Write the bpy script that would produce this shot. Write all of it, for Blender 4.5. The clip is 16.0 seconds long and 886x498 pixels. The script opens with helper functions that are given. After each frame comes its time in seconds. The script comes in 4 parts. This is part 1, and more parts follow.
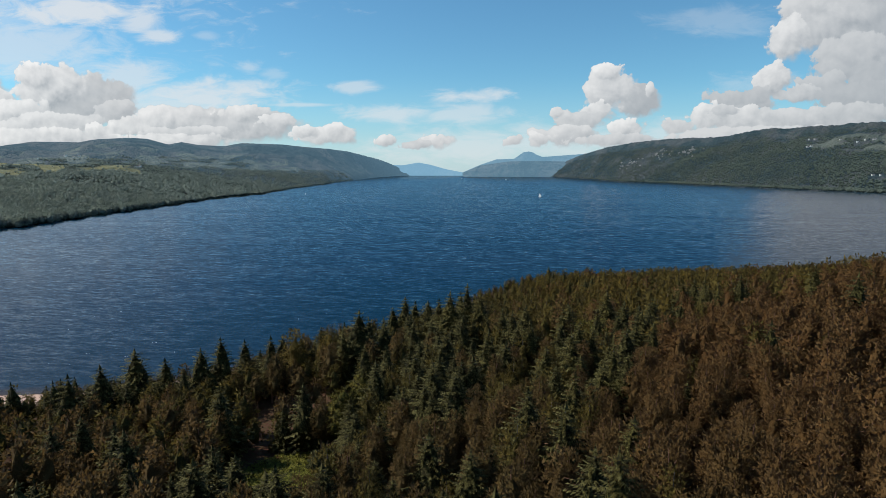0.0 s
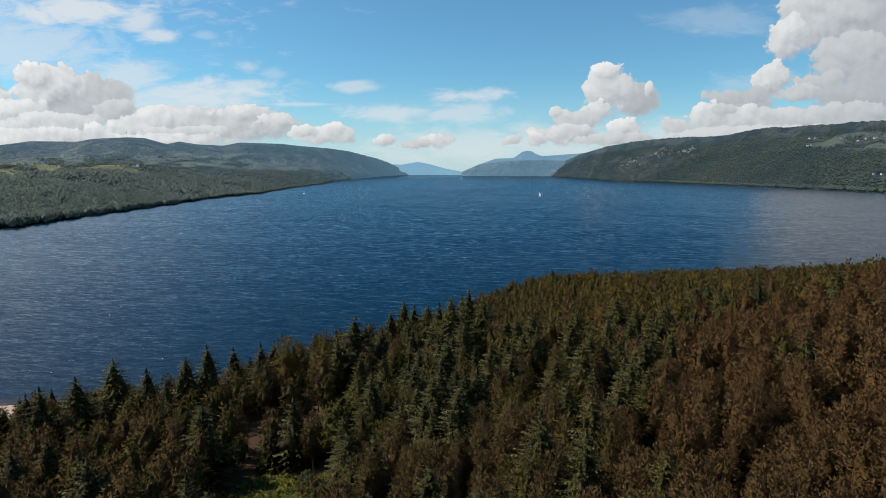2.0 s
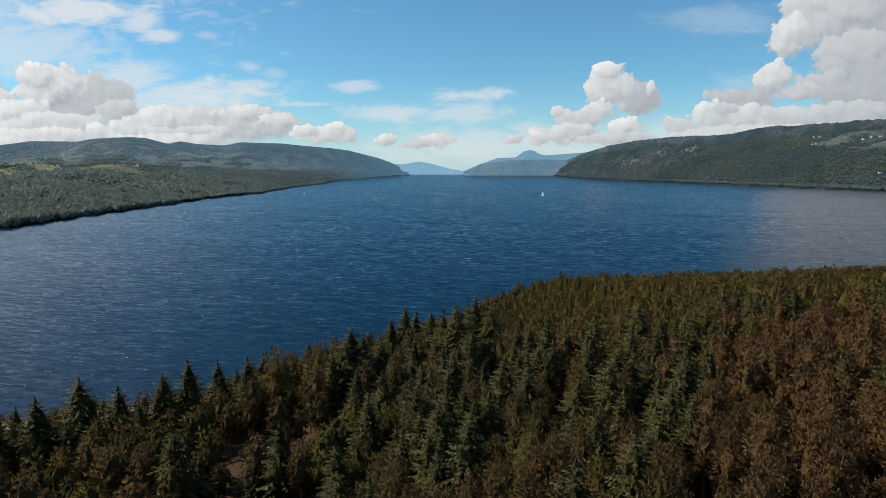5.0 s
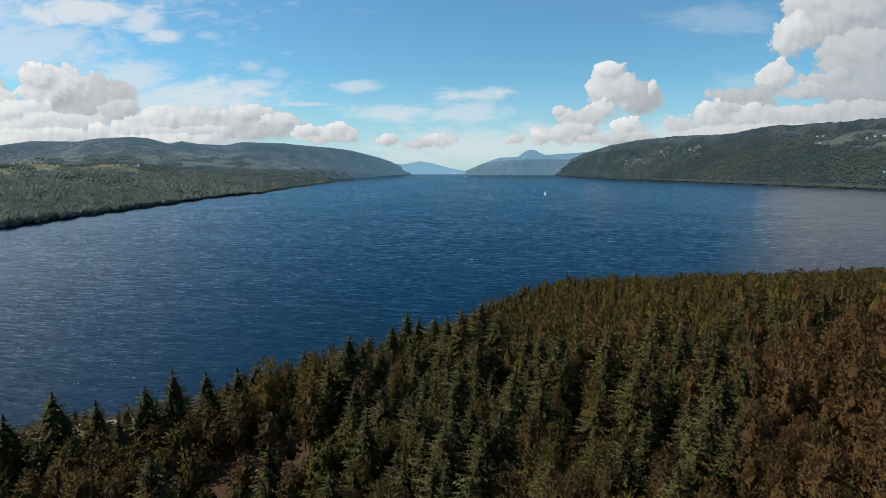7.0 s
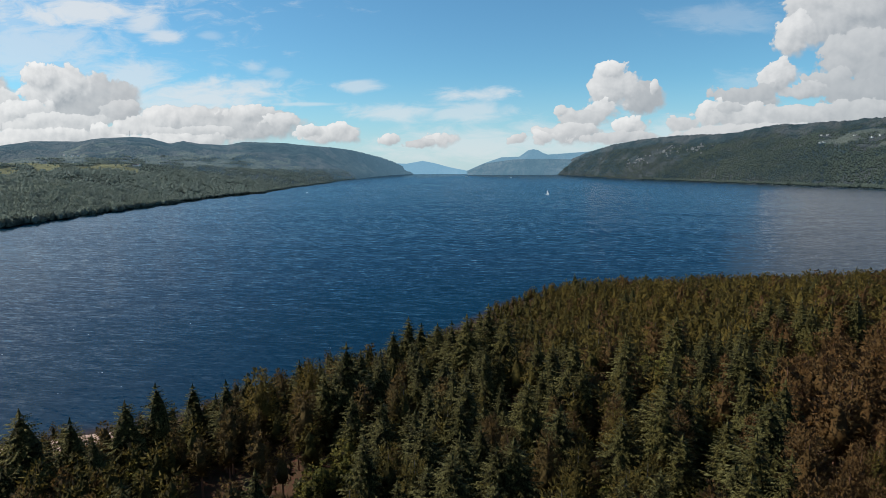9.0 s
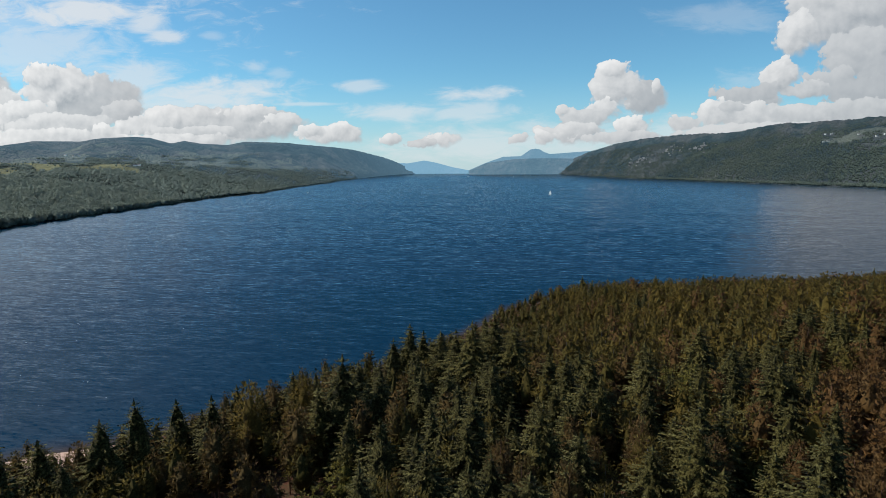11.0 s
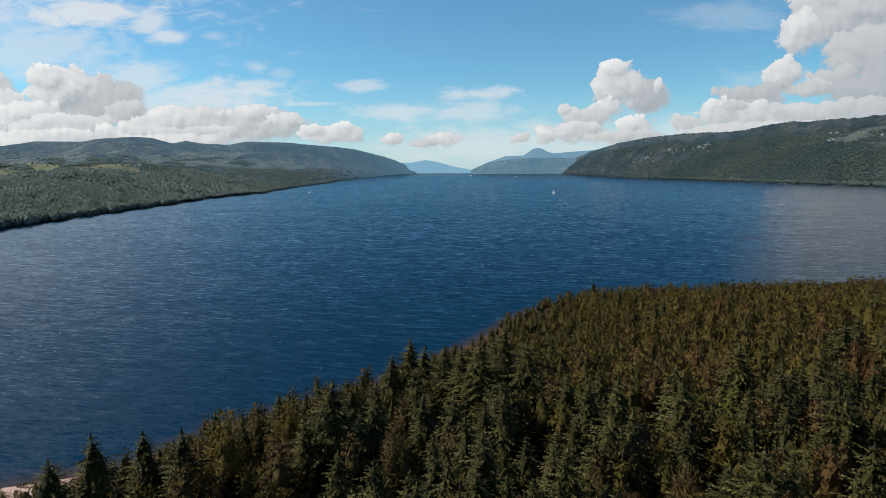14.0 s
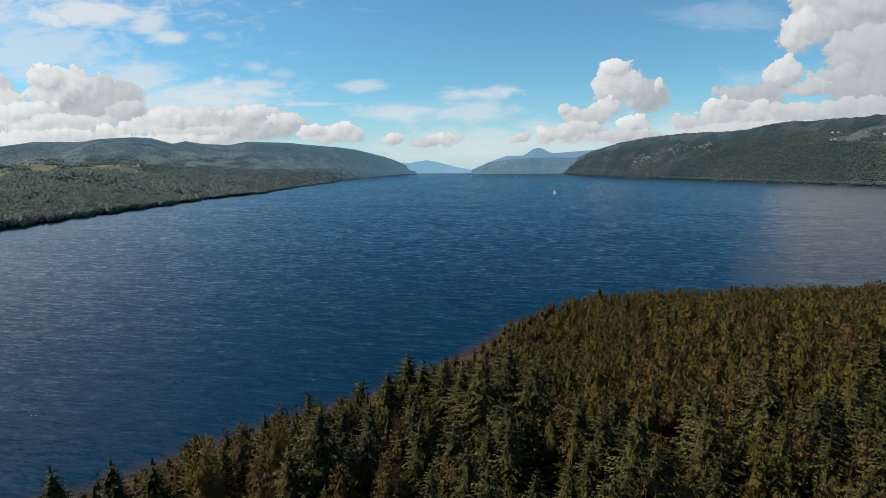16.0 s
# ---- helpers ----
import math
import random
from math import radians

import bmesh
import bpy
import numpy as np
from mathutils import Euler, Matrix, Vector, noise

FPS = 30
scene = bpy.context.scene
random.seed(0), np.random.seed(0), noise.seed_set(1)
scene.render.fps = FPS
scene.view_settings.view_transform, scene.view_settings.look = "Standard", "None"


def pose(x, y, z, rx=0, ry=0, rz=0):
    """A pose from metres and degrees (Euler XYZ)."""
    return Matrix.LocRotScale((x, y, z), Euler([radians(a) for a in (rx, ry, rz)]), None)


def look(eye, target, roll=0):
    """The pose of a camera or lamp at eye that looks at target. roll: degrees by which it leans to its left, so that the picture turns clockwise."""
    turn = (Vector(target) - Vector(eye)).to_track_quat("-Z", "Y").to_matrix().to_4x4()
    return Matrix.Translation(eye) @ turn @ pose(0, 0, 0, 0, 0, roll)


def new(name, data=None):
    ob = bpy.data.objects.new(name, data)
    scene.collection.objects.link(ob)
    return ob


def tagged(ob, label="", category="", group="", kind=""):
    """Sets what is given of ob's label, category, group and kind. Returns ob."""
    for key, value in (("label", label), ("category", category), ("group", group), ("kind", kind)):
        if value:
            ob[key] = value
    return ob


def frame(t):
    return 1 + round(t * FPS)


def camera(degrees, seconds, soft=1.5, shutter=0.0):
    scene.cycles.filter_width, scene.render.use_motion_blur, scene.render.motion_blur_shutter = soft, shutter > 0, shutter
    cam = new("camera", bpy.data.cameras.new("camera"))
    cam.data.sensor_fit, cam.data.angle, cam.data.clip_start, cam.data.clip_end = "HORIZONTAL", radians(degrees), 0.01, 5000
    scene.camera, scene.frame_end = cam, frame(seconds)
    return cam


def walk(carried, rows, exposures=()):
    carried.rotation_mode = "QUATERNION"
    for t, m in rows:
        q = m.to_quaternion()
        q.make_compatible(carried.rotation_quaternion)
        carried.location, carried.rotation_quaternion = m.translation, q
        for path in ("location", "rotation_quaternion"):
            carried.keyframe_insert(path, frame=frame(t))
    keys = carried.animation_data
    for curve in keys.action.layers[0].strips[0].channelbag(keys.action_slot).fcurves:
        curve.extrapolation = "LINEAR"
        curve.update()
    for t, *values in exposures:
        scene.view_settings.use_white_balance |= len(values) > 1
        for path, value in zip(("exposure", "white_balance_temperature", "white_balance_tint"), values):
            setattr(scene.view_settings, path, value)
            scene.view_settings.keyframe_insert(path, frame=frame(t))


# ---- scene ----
cam = camera(76.0, 16.0, soft=0.75)
PATH = [  # seconds, eye, degrees of pitch from straight down, heading and lean
    (0.0, 1.11, -1.54, 71.48, 82.317, 2.836, 0.05),
    (1.0, 0.69, 3.53, 71.18, 82.283, 2.772, 0.02),
    (2.0, 0.21, 8.60, 70.84, 82.260, 2.767, -0.00),
    (3.0, -0.32, 13.68, 70.48, 82.245, 2.801, -0.03),
    (4.0, -0.88, 18.76, 70.11, 82.234, 2.859, -0.05),
    (5.0, -1.47, 23.84, 69.73, 82.226, 2.931, -0.08),
    (6.0, -2.07, 28.93, 69.36, 82.219, 3.011, -0.11),
    (7.0, -2.68, 34.02, 69.00, 82.210, 3.094, -0.13),
    (8.0, -3.29, 39.11, 68.66, 82.200, 3.179, -0.16),
    (9.0, -3.88, 44.21, 68.36, 82.188, 3.265, -0.19),
    (10.0, -4.45, 49.32, 68.10, 82.173, 3.351, -0.22),
    (11.0, -4.98, 54.43, 67.89, 82.158, 3.436, -0.26),
    (12.0, -5.46, 59.54, 67.75, 82.142, 3.519, -0.29),
    (13.0, -5.89, 64.66, 67.67, 82.128, 3.596, -0.32),
    (14.0, -6.25, 69.78, 67.67, 82.118, 3.660, -0.36),
    (15.0, -6.53, 74.90, 67.76, 82.115, 3.702, -0.39),
    (16.0, -6.73, 80.03, 67.94, 82.121, 3.707, -0.43),
]
walk(cam, [(t, pose(x, y, z, tilt, 0, turn) @ pose(0, 0, 0, 0, 0, lean)) for t, x, y, z, tilt, turn, lean in PATH])

# ------------------------------------------------------------------ sky and sun
SUN_AZ, SUN_EL = -86.0, 48.0          # degrees from the loch's axis (+Y), and height
sun_dir = Vector((math.sin(radians(SUN_AZ)) * math.cos(radians(SUN_EL)),
                  math.cos(radians(SUN_AZ)) * math.cos(radians(SUN_EL)),
                  math.sin(radians(SUN_EL))))
sun = new("sun", bpy.data.lights.new("sun", "SUN"))
sun.data.energy = 4.8
sun.data.angle = radians(0.5)
sun.data.color = (1.0, 0.93, 0.82)
sun.matrix_world = look(sun_dir * 100, (0, 0, 0))

world = bpy.data.worlds.new("sky")
scene.world = world
world.use_nodes = True


def node(tree, kind, ins=None, **props):
    """A node with its properties and inputs; an input is a value or another node's output."""
    n = tree.nodes.new(kind)
    for key, value in props.items():
        setattr(n, key, value)
    for key, value in (ins or {}).items():
        sock = n.inputs[key]
        if isinstance(value, bpy.types.NodeSocket):
            tree.links.new(value, sock)
        else:
            sock.default_value = value
    return n


def calc(tree, op, a, b=None, c=None, clamp=False):
    ins = {0: a}
    if b is not None:
        ins[1] = b
    if c is not None:
        ins[2] = c
    return node(tree, "ShaderNodeMath", ins, operation=op, use_clamp=clamp).outputs[0]


def vcalc(tree, op, a, b=None):
    ins = {0: a}
    if b is not None:
        ins[1] = b
    n = node(tree, "ShaderNodeVectorMath", ins, operation=op)
    return n.outputs["Value"] if op in ("LENGTH", "DOT_PRODUCT") else n.outputs[0]


def ramp01(tree, x, lo, hi, smooth=True):
    n = node(tree, "ShaderNodeMapRange", {0: x, 1: lo, 2: hi, 3: 0.0, 4: 1.0})
    n.interpolation_type = "SMOOTHSTEP" if smooth else "LINEAR"
    return n.outputs[0]


def blend(tree, f, a, b, mode="MIX"):
    n = node(tree, "ShaderNodeMix", data_type="RGBA", blend_type=mode)
    for key, value in ((0, f), (6, a), (7, b)):
        if isinstance(value, bpy.types.NodeSocket):
            tree.links.new(value, n.inputs[key])
        else:
            n.inputs[key].default_value = (*value, 1) if isinstance(value, tuple) and len(value) == 3 else value
    return n.outputs[2]


def noise_tex(tree, vec, scale, detail=4.0, rough=0.55, warp=0.0):
    n = node(tree, "ShaderNodeTexNoise", {"Vector": vec, "Scale": scale, "Detail": detail, "Roughness": rough, "Distortion": warp})
    return n.outputs[0]


# clouds as slopes from the loch's axis: centre across and up, half width, half height, whiteness; back to front
TOWER_EAST = [(0.74, 0.219, 0.114, 0.106, 0.18), (0.658, 0.246, 0.101, 0.070, 0.26), (0.578, 0.243, 0.080, 0.055, 0.51), (0.522, 0.220, 0.038, 0.041, 0.82),
              (0.629, 0.180, 0.072, 0.049, 0.37), (0.686, 0.139, 0.080, 0.043, 0.18), (0.596, 0.140, 0.054, 0.025, 0.33), (0.548, 0.127, 0.055, 0.018, 0.49),
              (0.500, 0.148, 0.032, 0.034, 0.74), (0.471, 0.112, 0.064, 0.014, 0.45),
              (0.665, 0.120, 0.095, 0.032, 0.18), (0.455, 0.122, 0.060, 0.020, 0.33),
              (0.860, 0.360, 0.290, 0.120, 0.25), (0.900, 0.560, 0.360, 0.200, 0.25), (0.980, 0.850, 0.420, 0.260, 0.29)]
BANK_EAST = [(0.628, 0.090, 0.100, 0.024, 0.41), (0.546, 0.088, 0.073, 0.024, 0.53), (0.464, 0.090, 0.065, 0.025, 0.70), (0.401, 0.093, 0.045, 0.024, 0.82),
             (0.430, 0.103, 0.033, 0.013, 0.49), (0.348, 0.076, 0.042, 0.017, 0.66), (0.520, 0.050, 0.200, 0.026, 0.50)]
TOWER_MID = [(0.281, 0.120, 0.039, 0.032, 0.23), (0.301, 0.142, 0.008, 0.017, 0.74), (0.233, 0.135, 0.053, 0.041, 0.74), (0.238, 0.166, 0.032, 0.020, 0.92),
             (0.213, 0.102, 0.042, 0.019, 0.87), (0.183, 0.084, 0.048, 0.023, 0.55), (0.267, 0.073, 0.038, 0.018, 0.87), (0.164, 0.062, 0.067, 0.019, 0.64),
             (0.144, 0.100, 0.012, 0.013, 0.83), (0.121, 0.055, 0.031, 0.013, 0.78), (0.073, 0.053, 0.023, 0.012, 0.64), (0.250, 0.054, 0.086, 0.013, 0.55)]
TOWER_WEST = [(-0.939, 0.117, 0.129, 0.070, 0.6), (-0.855, 0.102, 0.064, 0.046, 0.75), (-0.679, 0.120, 0.092, 0.047, 0.40), (-0.745, 0.145, 0.078, 0.041, 0.9),
              (-0.778, 0.165, 0.046, 0.026, 1.0), (-0.812, 0.101, 0.066, 0.030, 0.9), (-0.629, 0.100, 0.047, 0.026, 0.45), (-0.740, 0.081, 0.116, 0.024, 0.75)]
BANK_WEST = [(-0.419, 0.079, 0.143, 0.033, 0.6), (-0.510, 0.092, 0.093, 0.026, 0.8), (-0.397, 0.101, 0.061, 0.018, 0.85), (-0.332, 0.089, 0.048, 0.017, 0.8),
             (-0.583, 0.079, 0.073, 0.024, 0.85), (-0.647, 0.069, 0.052, 0.018, 0.9), (-0.491, 0.064, 0.124, 0.016, 0.6), (-0.245, 0.063, 0.056, 0.020, 0.85),
             (-0.292, 0.071, 0.030, 0.014, 0.9), (-0.148, 0.053, 0.022, 0.012, 0.8), (-0.053, 0.056, 0.035, 0.016, 0.9), (-0.098, 0.047, 0.040, 0.010, 0.6),
             (-0.560, 0.048, 0.160, 0.020, 0.85), (-0.780, 0.052, 0.160, 0.026, 0.85)]
# thin veils: centre, half sizes, how dense
VEILS_WEST = [(-0.68, 0.279, 0.117, 0.023, 0.95), (-0.58, 0.260, 0.035, 0.017, 0.8), (-0.546, 0.232, 0.032, 0.011, 0.8), (-0.779, 0.218, 0.130, 0.044, 0.6),
              (-0.837, 0.262, 0.094, 0.038, 0.35), (-0.608, 0.165, 0.072, 0.025, 0.7), (-0.472, 0.133, 0.120, 0.023, 0.85), (-0.529, 0.119, 0.123, 0.029, 0.7),
              (-0.461, 0.235, 0.018, 0.007, 0.3), (-0.388, 0.182, 0.017, 0.010, 0.45), (-1.25, 0.46, 0.60, 0.22, 0.8), (-1.50, 0.85, 0.75, 0.45, 0.6)]
VEILS_EAST = [(-0.344, 0.170, 0.020, 0.008, 0.3), (-0.204, 0.146, 0.033, 0.009, 0.6), (-0.306, 0.117, 0.052, 0.003, 0.55), (-0.137, 0.101, 0.074, 0.012, 0.7),
              (0.001, 0.130, 0.050, 0.010, 0.8), (-0.010, 0.100, 0.063, 0.016, 0.6), (0.407, 0.249, 0.077, 0.020, 0.25), (0.345, 0.050, 0.340, 0.030, 0.55),
              (0.010, 0.045, 0.147, 0.024, 0.6), (0.478, 0.142, 0.055, 0.020, 0.3)]


def oval(tree, vec, cx, cy, rx, ry):
    return vcalc(tree, "MULTIPLY", vcalc(tree, "SUBTRACT", vec, (cx, cy, 0)), (1 / rx, 1 / ry, 0))


def billow_group():
    """Rounded knobs on soft swells, about -1 to 1."""
    g = bpy.data.node_groups.new("billows", "ShaderNodeTree")
    g.interface.new_socket("Place", in_out="INPUT", socket_type="NodeSocketVector")
    g.interface.new_socket("Depth", in_out="OUTPUT", socket_type="NodeSocketFloat")
    gi, go = g.nodes.new("NodeGroupInput"), g.nodes.new("NodeGroupOutput")
    p = gi.outputs[0]
    soft = noise_tex(g, p, 22.0, 7.0, 0.60, 0.35)
    knob = node(g, "ShaderNodeTexVoronoi", {"Vector": p, "Scale": 42.0, "Detail": 2.0, "Roughness": 0.5, "Smoothness": 0.4}, feature="SMOOTH_F1").outputs["Distance"]
    d = calc(g, "MULTIPLY_ADD", calc(g, "SUBTRACT", soft, 0.5), 2.6, calc(g, "MULTIPLY", calc(g, "SUBTRACT", 0.5, knob), 0.8))
    g.links.new(d, go.inputs[0])
    return g


def build_sky():
    t = world.node_tree
    t.nodes.clear()
    out = t.nodes.new("ShaderNodeOutputWorld")
    way = node(t, "ShaderNodeTexCoord").outputs["Generated"]
    sep = node(t, "ShaderNodeSeparateXYZ", {0: way})
    fwd = calc(t, "MAXIMUM", calc(t, "ABSOLUTE", sep.outputs[1]), 0.02)
    u = calc(t, "DIVIDE", sep.outputs[0], fwd)
    v = calc(t, "DIVIDE", sep.outputs[2], fwd)
    p = node(t, "ShaderNodeCombineXYZ", {0: u, 1: v, 2: 0.0}).outputs[0]
    nishita = node(t, "ShaderNodeTexSky")
    nishita.sky_type = "NISHITA"
    nishita.sun_disc = False
    nishita.sun_elevation = radians(SUN_EL)
    nishita.sun_rotation = radians(SUN_AZ)
    nishita.air_density, nishita.dust_density, nishita.ozone_density = 1.0, 0.2, 3.0
    clear = blend(t, 1.0, nishita.outputs[0], (0.72, 1.16, 1.23), "MULTIPLY")
    # pale air low down
    low = ramp01(t, v, 0.17, -0.01)
    clear = blend(t, calc(t, "MULTIPLY", low, 0.62), clear, (4.6, 6.3, 7.6))
    clear = blend(t, calc(t, "MULTIPLY", ramp01(t, v, 0.085, 0.015), 0.22), clear, (6.9, 7.2, 7.5))
    # thin veils
    stretch = vcalc(t, "MULTIPLY", p, (1.0, 3.0, 1.0))
    wisp = calc(t, "MULTIPLY_ADD", noise_tex(t, stretch, 14.0, 7.0, 0.64, 0.6), 2.0, -1.0)
    veil = None
    for cx, cy, rx, ry, dense in VEILS_WEST + VEILS_EAST:
        m = calc(t, "SUBTRACT", calc(t, "MULTIPLY_ADD", wisp, 1.7, 1.36), vcalc(t, "LENGTH", oval(t, p, cx, cy, rx, ry)))
        m = calc(t, "MULTIPLY", ramp01(t, m, -0.35, 1.05), dense)
        veil = m if veil is None else calc(t, "MAXIMUM", veil, m)
    colour = blend(t, calc(t, "MULTIPLY", veil, 0.9), clear, (7.5, 7.8, 8.05))
    # heaped clouds: each puff is bright on the side of the sun, grey and soft-edged away from it
    g = billow_group()
    here = node(t, "ShaderNodeGroup", node_tree=g)
    t.links.new(p, here.inputs[0])
    there = node(t, "ShaderNodeGroup", node_tree=g)
    t.links.new(vcalc(t, "ADD", p, (-0.007, 0.011, 0)), there.inputs[0])
    lump = here.outputs[0]
    side = calc(t, "MULTIPLY", calc(t, "SUBTRACT", lump, there.outputs[0]), 0.50)
    cover, shade = None, None
    for cx, cy, rx, ry, white in TOWER_EAST + BANK_EAST + TOWER_MID + TOWER_WEST + BANK_WEST:
        q = oval(t, p, cx, cy, rx, ry)
        amp = min(0.95, 0.021 / math.sqrt(rx * ry))
        m = calc(t, "SUBTRACT", calc(t, "MULTIPLY_ADD", lump, amp, 1.20), vcalc(t, "LENGTH", q))
        face = vcalc(t, "DOT_PRODUCT", q, (-0.5, 0.8, 0))
        edge = calc(t, "MULTIPLY_ADD", calc(t, "MINIMUM", face, 0.3), -0.52, 0.26)
        c = ramp01(t, calc(t, "DIVIDE", m, edge), 0.0, 1.0)
        light = calc(t, "MULTIPLY", ramp01(t, calc(t, "MULTIPLY_ADD", face, 0.72, side), -0.70, 0.72, False), white)
        if cover is None:
            cover, shade = c, light
        else:
            cover = calc(t, "MAXIMUM", cover, c)
            shade = calc(t, "MULTIPLY_ADD", calc(t, "SUBTRACT", light, shade), c, shade)
    heap = blend(t, calc(t, "POWER", shade, 0.8), (3.5, 3.85, 4.2), (9.0, 9.0, 8.95))
    colour = blend(t, calc(t, "MULTIPLY", cover, 0.97), colour, heap)
    bg = node(t, "ShaderNodeBackground", {0: colour, 1: 0.1})
    t.links.new(bg.outputs[0], out.inputs[0])


build_sky()

# ------------------------------------------------------------------ materials


def material(name, rough=0.8, spec=0.3):
    m = bpy.data.materials.new(name)
    m.use_nodes = True
    t = m.node_tree
    b = t.nodes["Principled BSDF"]
    b.inputs["Roughness"].default_value = rough
    b.inputs["Specular IOR Level"].default_value = spec
    return m, t, b


def paint(name, col, rough=0.6, var=0.25, scale=3.0, metal=0.0):
    m, t, b = material(name, rough)
    co = node(t, "ShaderNodeTexCoord").outputs["Object"]
    n = noise_tex(t, co, scale, 5.0)
    dark = tuple(c * (1 - var) for c in col)
    t.links.new(blend(t, n, dark, tuple(min(1, c * (1 + var)) for c in col)), b.inputs["Base Color"])
    b.inputs["Metallic"].default_value = metal
    return m


def foliage(name, cold, warm, tip, through_light=0.2, grain=3.4, gap_shade=0.85, fleck=0.75, relief=2.4):
    """Needles or leaves: each tree has its own tone, each spray its own tint, with fine tufts and shade painted between
    and inside them; "lean" is the way a tuft faces.
    """
    m, t, b = material(name, 0.75, 0.1)
    tone = node(t, "ShaderNodeAttribute", attribute_name="tone").outputs["Fac"]
    given = node(t, "ShaderNodeSeparateColor", {0: node(t, "ShaderNodeObjectInfo").outputs["Color"]}).outputs[0]
    own = calc(t, "ADD", tone, given, clamp=True)
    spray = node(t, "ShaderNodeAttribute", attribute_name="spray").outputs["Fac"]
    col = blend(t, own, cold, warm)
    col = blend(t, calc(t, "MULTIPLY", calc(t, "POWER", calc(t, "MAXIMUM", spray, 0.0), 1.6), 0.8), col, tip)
    # a negative spray paints shade into the colour of a crown's inside
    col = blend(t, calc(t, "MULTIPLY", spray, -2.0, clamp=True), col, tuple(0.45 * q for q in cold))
    lean = node(t, "ShaderNodeAttribute", attribute_name="lean").outputs["Vector"]
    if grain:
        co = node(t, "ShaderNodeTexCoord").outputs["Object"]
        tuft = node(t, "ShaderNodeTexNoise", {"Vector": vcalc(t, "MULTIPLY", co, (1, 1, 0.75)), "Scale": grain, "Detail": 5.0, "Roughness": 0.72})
        # dark noise in the colour stands for the shade between tufts
        col = blend(t, calc(t, "MULTIPLY", ramp01(t, tuft.outputs[0], 0.53, 0.40), gap_shade), col, tuple(0.22 * q for q in cold))
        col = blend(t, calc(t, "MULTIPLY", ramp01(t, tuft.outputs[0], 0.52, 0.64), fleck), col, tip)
        lean = vcalc(t, "ADD", lean, vcalc(t, "MULTIPLY", vcalc(t, "SUBTRACT", tuft.outputs["Color"], (0.5, 0.5, 0.5)), (relief, relief, relief)))
    t.links.new(col, b.inputs["Base Color"])
    way = node(t, "ShaderNodeVectorTransform", {0: lean}, vector_type="NORMAL", convert_from="OBJECT", convert_to="WORLD").outputs[0]
    way = vcalc(t, "NORMALIZE", way)
    t.links.new(way, b.inputs["Normal"])
    tr = node(t, "ShaderNodeBsdfTranslucent", {0: col, "Normal": way})
    mix = node(t, "ShaderNodeMixShader", {0: through_light, 1: b.outputs[0], 2: tr.outputs[0]})
    t.links.new(mix.outputs[0], t.nodes["Material Output"].inputs[0])
    return m


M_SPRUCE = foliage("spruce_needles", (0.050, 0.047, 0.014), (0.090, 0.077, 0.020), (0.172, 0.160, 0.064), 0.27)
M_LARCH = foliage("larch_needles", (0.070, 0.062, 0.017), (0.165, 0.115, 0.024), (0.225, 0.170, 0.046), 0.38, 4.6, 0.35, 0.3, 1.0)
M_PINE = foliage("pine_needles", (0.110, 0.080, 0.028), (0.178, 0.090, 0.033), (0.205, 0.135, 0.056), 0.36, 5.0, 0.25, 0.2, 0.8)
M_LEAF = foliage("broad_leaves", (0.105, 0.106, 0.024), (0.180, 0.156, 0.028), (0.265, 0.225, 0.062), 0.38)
# far woods: the haze of distance is mixed into these paler, bluer leaf colours
M_FAR = foliage("hazed_bank_leaves", (0.160, 0.218, 0.208), (0.275, 0.342, 0.300), (0.315, 0.378, 0.332), 0.5, 0.35, 0.15)
M_HILLSIDE = foliage("hazed_hillside_leaves", (0.080, 0.114, 0.102), (0.132, 0.166, 0.134), (0.150, 0.184, 0.146), 0.4, 0.35, 0.4)
M_BARK = paint("pine_bark", (0.16, 0.085, 0.055), 0.9, 0.45, 6.0)
M_BARK_GREY = paint("spruce_bark", (0.11, 0.095, 0.08), 0.9, 0.4, 6.0)


